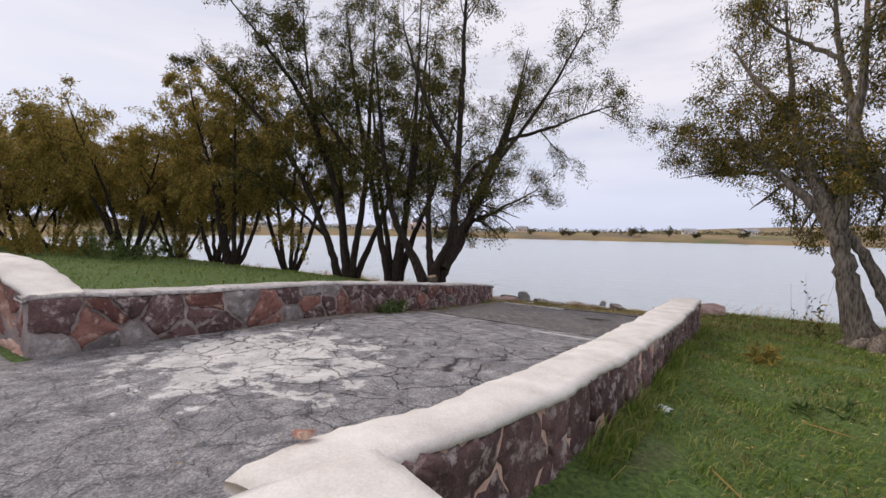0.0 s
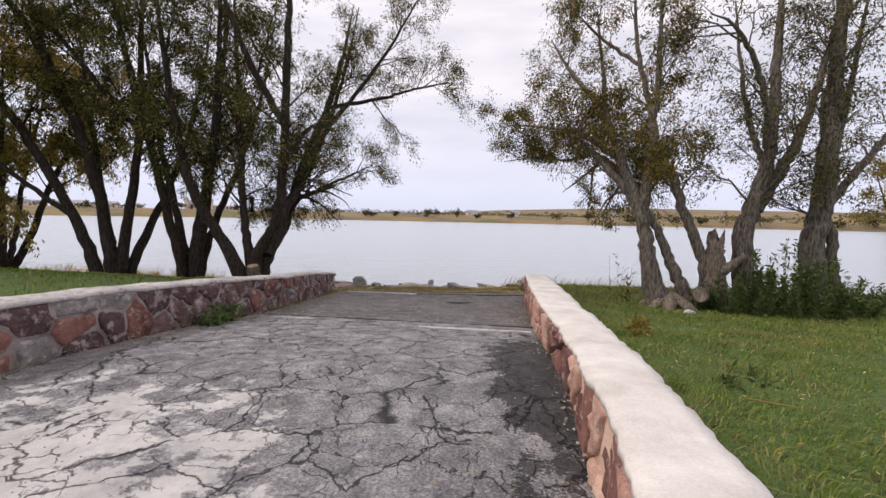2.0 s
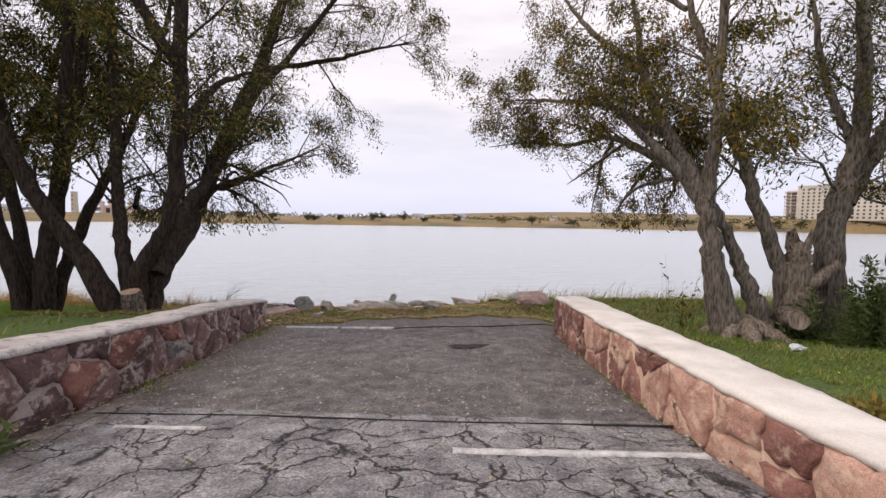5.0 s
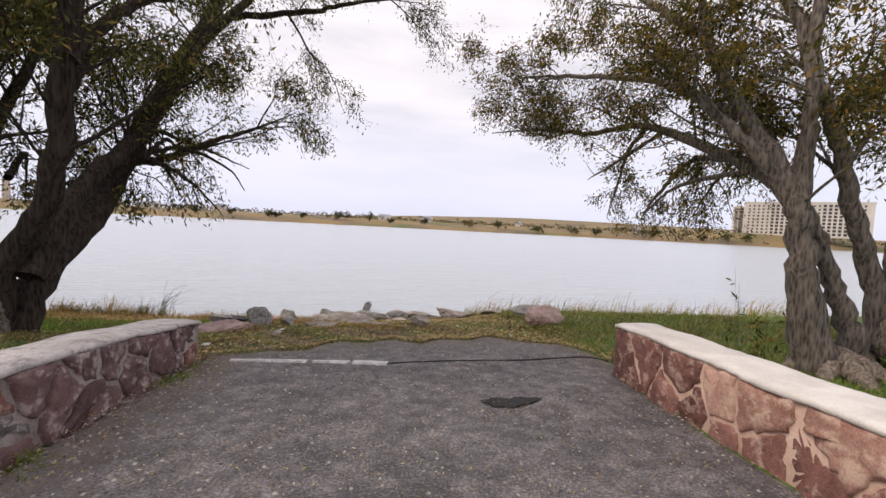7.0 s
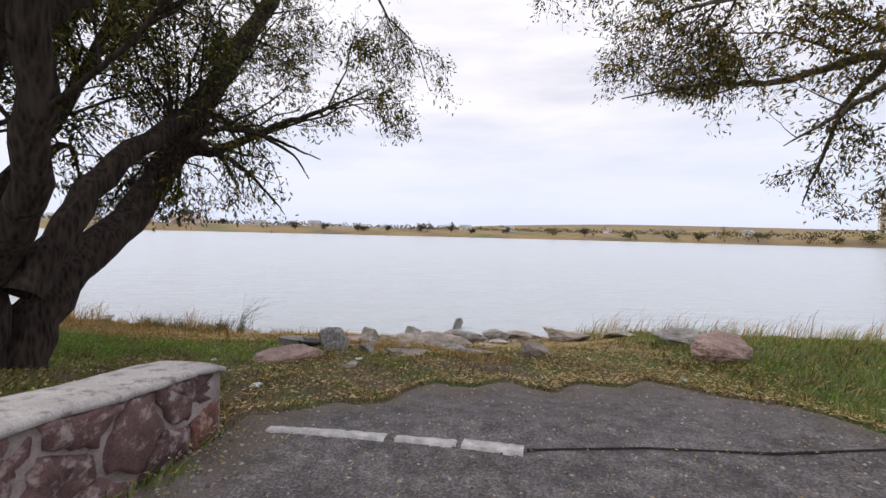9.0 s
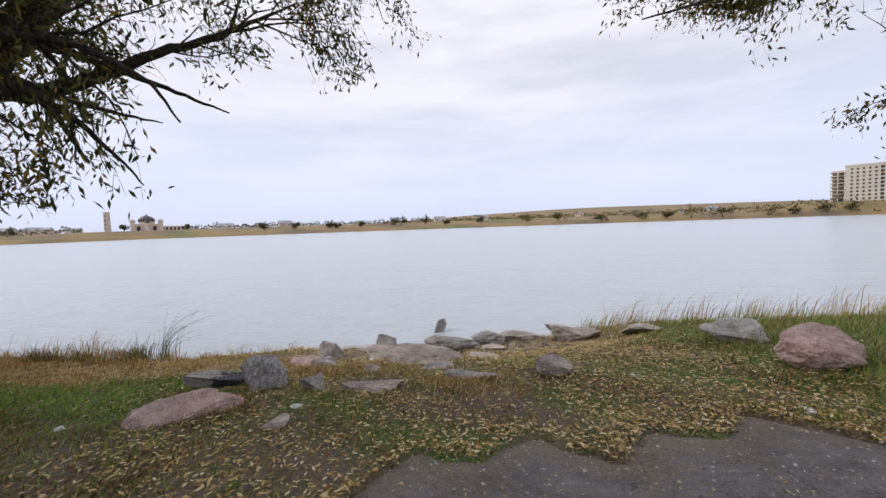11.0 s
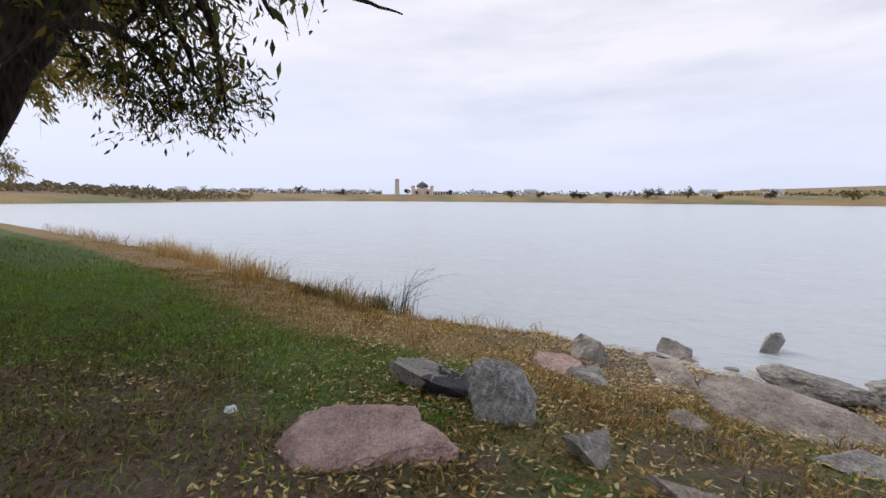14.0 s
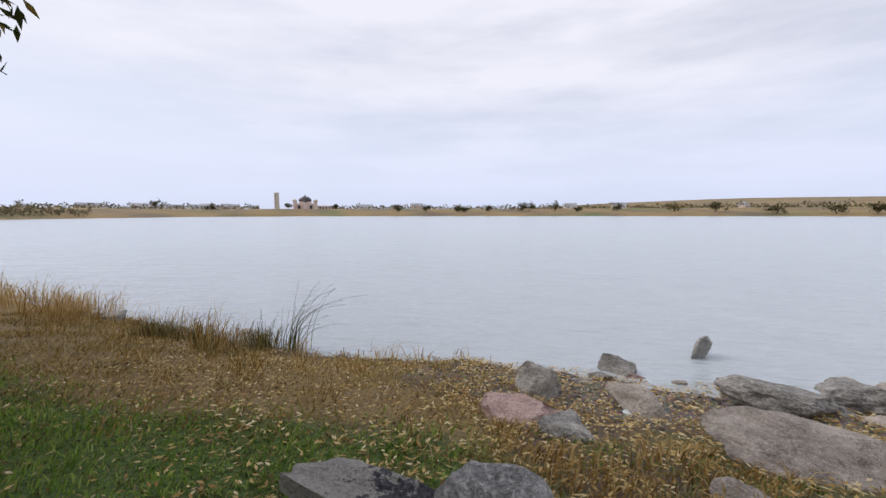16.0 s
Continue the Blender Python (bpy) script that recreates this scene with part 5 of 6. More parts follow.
# ---- grass, leaves and weeds ----
def blades(name, pts, height, width, mat, label, category, seed, lean=0.35, heads=0.0):
    """Many blades: each a bent strip of two quads' length."""
    rng = np.random.default_rng(seed)
    n = len(pts)
    P = np.asarray(pts)
    clump = np.clip(0.95 + 0.55 * waves(P[:, 0], P[:, 1], 2.3, seed) + 0.3 * waves(P[:, 0], P[:, 1], 0.8, seed + 1), 0.35, 1.7)
    h = height * rng.uniform(0.5, 1.25, (n, 1)) * clump[:, None]
    turn = 2.5 * waves(P[:, 0], P[:, 1], 1.1, seed + 3)
    az = rng.uniform(0, 6.283, n)
    side = np.stack([np.cos(az), np.sin(az), np.zeros(n)], -1)
    to = rng.normal(size=(n, 3)) * [lean, lean, 0] + [0.10 + 0.35 * (height > .4), -0.03, 0]
    if height < .3:
        to = to + np.stack([np.cos(turn), np.sin(turn), 0 * turn], -1) * lean
    w = width * rng.uniform(0.6, 1.2, (n, 1))
    b = np.asarray(pts) - [0, 0, 0.01]
    m = b + to * h * 0.35 + [0, 0, 1] * h * 0.6
    t = b + to * h * 1.0 + [0, 0, 1] * h * (1 - 0.25 * np.linalg.norm(to, axis=1, keepdims=True))
    V = np.stack([b - side * w, b + side * w, m + side * w * 0.75, m - side * w * 0.75, t], 1).reshape(-1, 3)
    i = np.arange(n) * 5
    ob = np_mesh(name, V, [np.stack([i, i + 1, i + 2, i + 3], -1), np.stack([i + 3, i + 2, i + 4], -1)], mat)
    return tagged(ob, label, category, kind="stuff")


def scatter(n, x0, x1, y0, y1, seed, keep):
    rng = np.random.default_rng(seed)
    x, y = rng.uniform(x0, x1, n), rng.uniform(y0, y1, n)
    k = keep(x, y, rng.uniform(0, 1, n))
    x, y = x[k], y[k]
    return np.stack([x, y, ground_z(x, y)], -1)


def shore_d(x, y):
    return np.interp(x, SHORE_X, SHORE_Y) - y


def build_grass():
    def lawn_e(x, y, r):
        return (x > face_r(np.minimum(y, 12.1)) + 0.52 + 0.1 * r) & (shore_d(x, y) > 0.8) & (r < np.clip(1.25 - (x - 1) / 16, .3, 1)) & (waves(x, y, 0.9, 5) > -0.75 + 0.3 * r)
    blades("lawn_grass", scatter(60000, 0, 9, 1.6, 12.5, 1, lawn_e), .085, .006, M_BLADE, "short green lawn grass with worn patches", "grass", 2, .5)
    blades("bank_grass", scatter(30000, 0.2, 12, 12, 23.5, 3, lambda x, y, r: lawn_e(x, y, r) & (paved(x, y) < -0.3)), .15, .007, M_BLADE, "rough green bank grass", "grass", 4, .45)
    blades("far_lawn_grass", scatter(12000, 8, 26, 2, 16, 5, lambda x, y, r: shore_d(x, y) > 2), .11, .014, M_BLADE, "green lawn grass beyond the trees", "grass", 6, .5)

    def lawn_w(x, y, r):
        return (x < -6.1) & (x < face_l(np.minimum(y, 12.9)) - 0.6) & (shore_d(x, y) > 3.3 + r) & (waves(x, y, 0.9, 5) > -1.1 + 0.7 * r)
    blades("lawn_grass", scatter(92000, -19, -6, 13, 20, 7, lambda x, y, r: lawn_w(x, y, r) & (r < np.clip((x + 19) / 4, 0, 1)) & ~((x > -9.5) & (y < 16.9) & (r > .25))), .075, .006, M_LUSH, "short green grass patch by the shore", "grass", 8, .5)
    blades("far_lawn_grass", scatter(22000, -55, -8, -2, 20, 9, lambda x, y, r: (shore_d(x, y) > 3.5) & ((x < -14 - 4 * r) | (y < 13))), .13, .016, M_BLADE, "longer grass on the lawn behind the wall", "grass", 10, .4)
    blades("dry_grass", scatter(30000, -30, -5.8, 16.5, 24.5, 11, lambda x, y, r: (shore_d(x, y) > .3) & (shore_d(x, y) < 4.2 - r) & (r < np.where(x > -9, .45, .9)) & (waves(x, y, 1.4, 3) > -.6 + .7 * r)), .085, .006, M_STRAW, "short dry straw-coloured grass on the shore", "grass", 12, .5)
    blades("tall_dry_grass", scatter(30000, -40, -10.6, 19, 26, 13, lambda x, y, r: (shore_d(x, y) > .15) & (shore_d(x, y) < 1.9 + .6 * waves(x, y, .8, 1)) & (waves(x, y, 1.2, 9) > -.15 + r)), .66, .006, M_STRAW, "tall golden grass along the water's edge", "grass", 14, .32)
    blades("ramp_end_grass", scatter(32000, -6.2, 1.0, 12.6, 19.5, 15, lambda x, y, r: (paved(x, y) < -.05) & (shore_d(x, y) > 3.0) & (waves(x, y, 1.6, 2) > -.3 + .7 * r)), .07, .006, M_BLADE, "thin green grass at the end of the ramp", "grass", 16, .6)
    blades("dry_grass", scatter(9000, -6.2, -2.5, 16.5, 20.5, 17, lambda x, y, r: (shore_d(x, y) > 1.8) & (waves(x, y, 1.3, 7) > -.2 + .6 * r)), .13, .006, M_STRAW, "sparse dry grass between the rocks", "grass", 18, .5)
    blades("tall_bank_grass", scatter(9000, .3, 16, 19.0, 23.6, 19, lambda x, y, r: (shore_d(x, y) > .2) & (shore_d(x, y) < 3.2) & (waves(x, y, 1.1, 3) > -.1 + r)), .42, .006, M_BLADE, "tall seeding grass on the bank edge", "grass", 20, .25)
    blades("tall_bank_grass", scatter(1500, .3, 16, 19.5, 23.6, 21, lambda x, y, r: (shore_d(x, y) > .2) & (shore_d(x, y) < 2.6)), .75, .007, M_STRAW, "tall dry seed stalks on the bank edge", "grass", 22, .18)
    def trodden(x, y, r):
        near = np.clip((17.6 - y) / 1.2, 0, 1) * np.clip((x + 13) / 3, 0, 1)
        return (x < face_l(np.minimum(y, 12.9)) - .1) & (y > 12.4) & (shore_d(x, y) > 3.5) & (r < .3 + .7 * near) & (waves(x, y, 1.5, 8) > -.9 + r)
    blades("matted_grass", scatter(62000, -13, -5.7, 12.6, 18.6, 41, trodden), .06, .006, M_MATTED, "matted brown-olive grass trodden flat round the willow", "grass", 42, .9)
    blades("matted_grass", scatter(16000, -6.2, .8, 14.5, 20.5, 43, lambda x, y, r: (paved(x, y) < -.05) & (shore_d(x, y) > 1.9) & (waves(x, y, 1.2, 5) > -.5 + r)), .07, .006, M_MATTED, "matted brown-olive grass among the rocks", "grass", 44, .9)
    blades("dry_grass_tufts", scatter(26000, -18, -6.5, 17.5, 23.6, 45, lambda x, y, r: (shore_d(x, y) > .3) & (shore_d(x, y) < 4.3) & (waves(x, y, 2.1, 4) > .3 + .5 * r)), .15, .006, M_STRAW, "golden tufts of dry grass on the shore", "grass", 46, .45)

    blades("golden_grass", scatter(15000, -25, -15.5, 21.5, 25.5, 51, lambda x, y, r: (shore_d(x, y) > .1) & (shore_d(x, y) < 2.0 + .5 * waves(x, y, .9, 2)) & (waves(x, y, 1.7, 6) > -.1 + .8 * r)), .62, .006, M_GOLD, "tall golden grass leaning along the water's edge", "grass", 52, .42)
    blades("brown_tussocks", scatter(5200, -12.9, -10.2, 19.9, 22.8, 53, lambda x, y, r: (shore_d(x, y) > .1) & (shore_d(x, y) < 1.5 + .4 * waves(x, y, 1.1, 4)) & (waves(x, y, 1.9, 7) > -.3 + .9 * r)), .40, .006, M_MATTED, "brown-green grass tussocks round the reeds", "grass", 54, .45)
    blades("dry_turf", scatter(52000, -17, -6, 17.0, 23.2, 61, lambda x, y, r: (shore_d(x, y) > .35) & (shore_d(x, y) < 4.3 - .8 * r) & (waves(x, y, 2.4, 6) > -.75 + .9 * r)), .065, .006, M_DRYTURF, "thin brown and olive turf on the dry shore", "grass", 62, .8)
    blades("straw_fringe", scatter(9000, -16, -7, 19.2, 23, 55, lambda x, y, r: (shore_d(x, y) > .05) & (shore_d(x, y) < 2.6) & (waves(x, y, 2.6, 1) > .15 + .6 * r)), .30, .006, M_STRAW, "straw-coloured tufts near the waterline", "grass", 56, .6)
    blades("mixed_bank_grass", scatter(26000, .2, 9, 12.6, 22.6, 57, lambda x, y, r: (paved(x, y) < -.1) & (shore_d(x, y) > .6) & (waves(x, y, 1.4, 9) > -.45 + .9 * r)), .15, .007, M_MATTED, "dry olive grass mixed into the bank", "grass", 58, .7)
    blades("edge_tufts", scatter(22000, -6.0, 1.1, 12.6, 16.4, 59, lambda x, y, r: (np.abs(paved(x, y) + .12) < .4 * r) & (y > 12.8) & (waves(x, y, 2.2, 3) > -.35)), .075, .006, M_MATTED, "thin matted grass creeping over the asphalt edge", "grass", 60, .9)
    blades("dry_lawn_grass", scatter(26000, .2, 9, 1.6, 12.5, 47, lambda x, y, r: lawn_e(x, y, r) & (waves(x, y, 1.3, 8) > -.25 + .6 * r)), .075, .006, M_MATTED, "dry olive grass patches in the lawn", "grass", 48, .8)

    def along_wall(x, y, r):
        d = x - face_l(y)
        return (d > 0.02) & (d < .35 * r + .05) & (waves(x * 0, y, 1.3, 4) > 0.1)
    blades("wall_foot_grass", scatter(9000, -6.4, -5.2, 5.5, 12.9, 23, along_wall), .14, .007, M_BLADE, "grass tuft growing along the wall foot", "grass", 24, .5)
    blades("wall_foot_grass", scatter(14000, -.6, 1.2, 2.5, 12.3, 25, lambda x, y, r: (x - face_r(y) - .47 > .02) & (x - face_r(y) - .47 < .3)), .20, .007, M_BLADE, "longer grass along the wall foot", "grass", 26, .4)


def build_litter():
    rng = np.random.default_rng(8)

    def here(x, y, r):
        s = shore_d(x, y)
        on = (s > .2) & (y > 12.3) & (x < 1.2)
        strong = np.clip(.35 + .6 * waves(x, y, .8, 6), .08, 1) * np.where(paved(x, y) > 0, .12, 1) * np.where(x < -7, .5, 1)
        strong = np.where((x > -7) & (s < 2.6), np.clip(.75 + .5 * waves(x, y, 1.7, 3), .2, 1), strong)
        strong = np.where((x > -2.2) & (x < .6) & (paved(x, y) < .1), 1, strong)
        return on & (r < strong)
    pts = np.concatenate([scatter(64000, -11, 1.2, 12.3, 22.5, 30, here), scatter(20000, -6.8, 1.0, 14.5, 22.4, 35, lambda x, y, r: (paved(x, y) < 0) & (shore_d(x, y) > .15) & (r < np.clip(.5 + .6 * waves(x, y, 1.3, 6), .1, 1))), scatter(1600, -6, -.2, 1, 13, 31, lambda x, y, r: paved(x, y) > 0), scatter(2600, -6, .4, 8.5, 15.4, 36, lambda x, y, r: paved(x, y) > 0),
                          scatter(9000, -6, 1.2, 12.6, 16.2, 37, lambda x, y, r: (np.abs(paved(x, y) + .15) < .5 * r) & (y > 12.8)), scatter(7000, .3, 5, 12.6, 20, 38, lambda x, y, r: (paved(x, y) < 0) & (r < np.clip(1.1 - x / 4.5, .1, 1) * np.clip(.5 + .6 * waves(x, y, 1.1, 2), .1, 1))),
                          scatter(6500, -6.3, -4.6, 3.6, 13, 32, lambda x, y, r: (x - face_l(y) > .02) & (x - face_l(y) < .7 * r) & (paved(x, y) > 0)),
                          scatter(9000, -12.5, -6.6, 17.2, 22.8, 48, lambda x, y, r: (shore_d(x, y) > .1) & (shore_d(x, y) < 4.2) & (r < np.clip(.4 + .6 * waves(x, y, 1.6, 5) + .05 * (x + 9), .05, 1))),
                          scatter(800, .6, 8, 3, 13, 33, lambda x, y, r: paved(x, y) < -.3)])
    n = len(pts)
    az = rng.uniform(0, 6.283, n)
    d = np.stack([np.cos(az), np.sin(az), rng.uniform(-.12, .25, n)], -1)
    w = np.stack([-np.sin(az), np.cos(az), rng.uniform(-.35, .35, n)], -1)
    L = rng.uniform(.028, .075, (n, 1))
    L *= np.where(paved(pts[:, 0], pts[:, 1])[:, None] > 0.05, .5, 1)
    p = pts + [0, 0, 1] * np.where(paved(pts[:, 0], pts[:, 1])[:, None] > 0, .075, rng.uniform(.018, .06, (n, 1)))
    V = np.stack([p - d * L * .5, p + w * L * .17, p + d * L * .5, p - w * L * .17], 1).reshape(-1, 3)
    b = np.arange(n) * 4
    tagged(np_mesh("fallen_leaves", V, np.stack([b, b + 1, b + 2, b + 3], -1), M_LITTER), "narrow yellow and brown willow leaves on the ground", "leaf litter", kind="stuff")
    # stone chips and grit strewn over the lower ramp
    pts = np.concatenate([scatter(5200, -6, .3, 8.4, 15.4, 39, lambda x, y, r: (paved(x, y) > .02) & (r < np.clip(.55 + .5 * waves(x, y, 1.3, 2), .1, 1))),
                          scatter(9000, -2.2, .2, 2.2, 12, 63, lambda x, y, r: (face_r(y) - x > .03) & (face_r(y) - x < .03 + .8 * r ** 2.5)),
                          scatter(9000, -6.4, -4.4, 3.5, 12.9, 64, lambda x, y, r: (x - face_l(y) > .03) & (x - face_l(y) < .03 + 1.0 * r ** 2)),
                          scatter(1500, -5.6, -1.2, 1.5, 8.2, 65, lambda x, y, r: paved(x, y) > .05)])
    g0 = np.array([(-1, -.7, 0), (1, -.6, 0), (.8, .8, 0), (-.7, .9, 0), (-.1, .1, .8)])
    s = rng.uniform(.005, .017, (len(pts), 1, 1))
    az = rng.uniform(0, 6.283, len(pts))[:, None]
    gx, gy = g0[None, :, 0] * np.cos(az) - g0[None, :, 1] * np.sin(az), g0[None, :, 0] * np.sin(az) + g0[None, :, 1] * np.cos(az)
    V = (pts[:, None] + [0, 0, .058] + np.stack([gx, gy, np.repeat(g0[None, :, 2], len(pts), 0)], -1) * s).reshape(-1, 3)
    F = (np.array([(0, 1, 4), (1, 2, 4), (2, 3, 4), (3, 0, 4)])[None] + (np.arange(len(pts)) * 5)[:, None, None]).reshape(-1, 3)
    tagged(np_mesh("ramp_grit", V, F, M_GRIT), "pale stone chips strewn over the asphalt", "grit", kind="stuff")
    # pebbles on the wet shore
    pts = np.concatenate([scatter(7000, -7.2, 3, 19.5, 23.2, 34, lambda x, y, r: (shore_d(x, y) > -.25) & (shore_d(x, y) < 2.2 * r + .2)),
                          scatter(5000, -16, -7.2, 20.5, 24, 49, lambda x, y, r: (shore_d(x, y) > -.2) & (shore_d(x, y) < .5 * r + .05))])
    bm = bmesh.new()
    bmesh.ops.create_icosphere(bm, subdivisions=1, radius=1)
    unit = np.array([v.co[:] for v in bm.verts])
    tri = np.array([[v.index for v in f.verts] for f in bm.faces])
    bm.free()
    s = rng.uniform(.010, .035, (len(pts), 1, 1)) * rng.uniform(.6, 1.3, (len(pts), 1, 3)) * [1.2, 1.0, .6]
    V = (pts[:, None] + unit[None] * s).reshape(-1, 3)
    F = (tri[None] + (np.arange(len(pts)) * len(unit))[:, None, None]).reshape(-1, 3)
    tagged(np_mesh("shore_pebbles", V, F, M_PEBBLE, True), "small wet pebbles on the shoreline", "pebbles", kind="stuff")


build_walls()
build_trees()
build_rocks()
build_grass()
build_litter()


# ---- split trunk, weeds, reeds and small things ----
def snag(name, pts, seed, mat, label, category, jag=0.0, parent=None, cut=None):
    """A broken stem or log; its top is torn where jag is above 0."""
    rng = np.random.default_rng(seed)
    line = spline(pts, 8 * len(pts))
    w = Wood(seed)
    w.tube(line, 14, 0.16)
    V, F = np.concatenate(w.V), np.concatenate(w.F)
    n = len(V)
    ends = [(0, V[0:14].mean(0)), (n - 14, V[n - 14:].mean(0))]
    if jag:
        V[n - 14:] += rng.uniform(-.2, 1, (14, 1)) * [0, 0, jag]
    V = np.vstack([V, ends[0][1], ends[1][1] - np.array([0, 0, jag * .4])])
    T = [((ends[0][0] + k), ends[0][0] + (k + 1) % 14, n) for k in range(14)][::-1] + [(ends[1][0] + k, ends[1][0] + (k + 1) % 14, n + 1) for k in range(14)]
    base = np.array(pts[0][:3])
    ob = empty(name, base, label, category)
    np_part("stem", V - base, [F, np.array(T)], mat, ob, smooth=True)
    return ob


def build_stump():
    g = land1(4.3, 11.9)
    snag("broken_stump", [(5.4, 12.35, g - .3, .36), (5.38, 12.38, g + .6, .28), (5.34, 12.4, .9, .23), (5.32, 12.4, 1.3, .19)], 5, M_DEAD, "grey torn stump of a broken willow stem", "stump", .4)
    log = snag("cut_log", [(5.0, 12.3, g + .35, .19), (4.75, 11.9, g + .42, .19), (4.5, 11.5, g + .44, .17)], 6, M_BARK_MID, "pale sawn limb stub on the split trunk", "log")
    bm = bmesh.new()
    bmesh.ops.create_circle(bm, cap_ends=True, radius=.15, segments=18)
    way = Vector((-.55, -.78, .1)).normalized()
    m = Matrix.Translation((-.515, -.82, .095)) @ way.to_track_quat("Z", "Y").to_matrix().to_4x4()
    bmesh.ops.transform(bm, matrix=m, verts=bm.verts)
    part("cut_face", bm, M_DEAD, log, "sawn grey end of the limb")
    for k, (dx, dy, r) in enumerate(((-.75, -.35, .15), (-.45, -.8, .17), (.3, -.75, .16), (-.8, .3, .13))):
        snag("root", [(4.2, 12.35, g + .25, r), (4.2 + dx * .6, 12.35 + dy * .6, g + .08, r * .9), (4.2 + dx, 12.35 + dy, land1(4.2 + dx, 12.35 + dy) - .06, r * .5)], 60 + k, M_DEAD, "bare weathered root flare of the split willow", "root")
    snag("limb_stub", [(5.3, 12.3, .4, .16), (5.62, 12.2, .66, .12), (5.95, 12.15, .95, .08)], 8, M_DEAD, "bare broken limb stub on the torn stump", "stump", .08)
    # stub of a sawn limb at the foot of the large willow
    g = land1(-8.4, 14.1)
    stub = snag("sawn_stub", [(-8.25, 13.5, g - .2, .22), (-8.2, 13.35, g + .25, .19), (-8.2, 13.25, g + .62, .17)], 9, M_BARK_MID, "short sawn stub beside the large willow", "stump")
    bm = bmesh.new()
    bmesh.ops.create_circle(bm, cap_ends=True, radius=.165, segments=18)
    bmesh.ops.transform(bm, matrix=Matrix.Translation((.05, -.26, .835)) @ Matrix.Rotation(.25, 4, "X"), verts=bm.verts)
    part("cut_face", bm, M_SAWN, stub, "pinkish sawn face")
    # weeds round the trunks
    rng = np.random.default_rng(12)
    for k, (x, y, h, r) in enumerate(((5.3, 11.5, 1.0, .4), (5.9, 11.1, 1.5, .45), (6.5, 11.0, 1.75, .5), (7.1, 11.1, 1.5, .5), (6.2, 11.7, 1.2, .5), (7.6, 11.5, 1.2, .45), (4.9, 11.9, .6, .3), (8.3, 11.7, .9, .5))):
        weed("weed_clump", x, y, h, r, 300 + k, M_WEED, "tall green weeds round the tree trunks", 34)
    weed("weed_clump", 1.35, 7.8, .28, .2, 320, M_LEAF_OLIVE, "small yellow-green weed in the lawn", 20)
    weed("weed_clump", 1.55, 5.6, .12, .26, 321, M_WEED, "flat grey-green weed rosette in the lawn", 24)
    weed("weed_clump", -5.75, 7.6, .32, .22, 322, M_WEED, "dark weed clump at the wall foot", 34)
    weed("weed_clump", -5.72, 7.0, .25, .18, 323, M_WEED, "dark weed clump at the wall foot", 26)
    weed("sapling", 3.0, 12.7, 1.6, .40, 324, M_LEAF_R, "leafy sapling shoots beside the split trunk", 11)
    for k, (x, y, h) in enumerate(((-24.5, 9.5, 1.5), (-29, 8.2, 1.8), (-33.5, 15.4, 1.6), (-38, 13.0, 1.8), (-43, 9.5, 1.9), (-47, 4.5, 2.0))):
        weed("bank_shrub", x, y, h, 1.5, 340 + k, M_LEAF_OLIVE if k % 2 else M_WEED, "low olive shrub under the bank willows", 60, .16)


def weed(name, x, y, h, r, seed, mat, label, stems, leaf=.13):
    """Upright stems with narrow leaves."""
    rng = np.random.default_rng(seed)
    z = land1(x, y)
    w = Wood(seed)
    for k in range(stems):
        a, d = rng.uniform(0, 6.28), r * math.sqrt(rng.uniform())
        bx, by = math.cos(a) * d, math.sin(a) * d
        hh = h * rng.uniform(.3, 1.1)
        q = np.linspace(0, 1, 4)[:, None]
        line = np.hstack([np.array([[bx, by, -.04]]) + q * np.array([[bx * .5 + rng.normal() * .08, by * .5 + rng.normal() * .08, hh]]), .005 * (1.1 - q)])
        w.tube(line, 3)
        w.leaves.append((line, hh))
    ob = empty(name, (x, y, z), label, "weed", "weeds on the bank")
    np_part("stalk", np.concatenate(w.V), np.concatenate(w.F), M_WEED, ob)
    V, F = w.leaf_mesh(46, leaf, .1, .03)
    np_part("foliage", V, F, mat, ob)


def build_reeds():
    rng = np.random.default_rng(5)
    for k, (x, y, n, h) in enumerate(((-10.0, 21.9, 30, 1.35), (-10.5, 21.7, 40, .7), (-19, 23.4, 12, .8), (-21.0, 23.6, 10, .8), (3.3, 22.3, 7, .8), (5.4, 22.4, 7, .8), (7.2, 22.2, 8, .85), (1.9, 21.9, 3, .8), (9.5, 22.2, 9, .8))):
        w = Wood(80 + k)
        for s in range(n):
            a = rng.uniform(0, 6.28)
            bx, by = rng.normal() * .12, rng.normal() * .12
            hh = h * rng.uniform(.45, 1.1)
            lean = np.array([rng.uniform(.1, .95) if k == 0 else rng.uniform(-.1, .45), rng.uniform(-.25, .25)]) * hh
            q = np.linspace(0, 1, 7)[:, None]
            line = np.hstack([bx + lean[0] * q ** 2.2, by + lean[1] * q ** 2.2, hh * (q - .28 * q ** 3 * abs(lean[0]) / hh), .0075 * (1.05 - q)])
            w.tube(line, 3)
        z = max(land1(x, y), WATER)
        ob = np_mesh("reed_clump", np.concatenate(w.V), np.concatenate(w.F), M_STRAW if k > 1 else M_WEED)
        ob.location = (x, y, z - .04)
        tagged(ob, "clump of bent reeds at the water's edge", "reeds", "reeds on the shore")


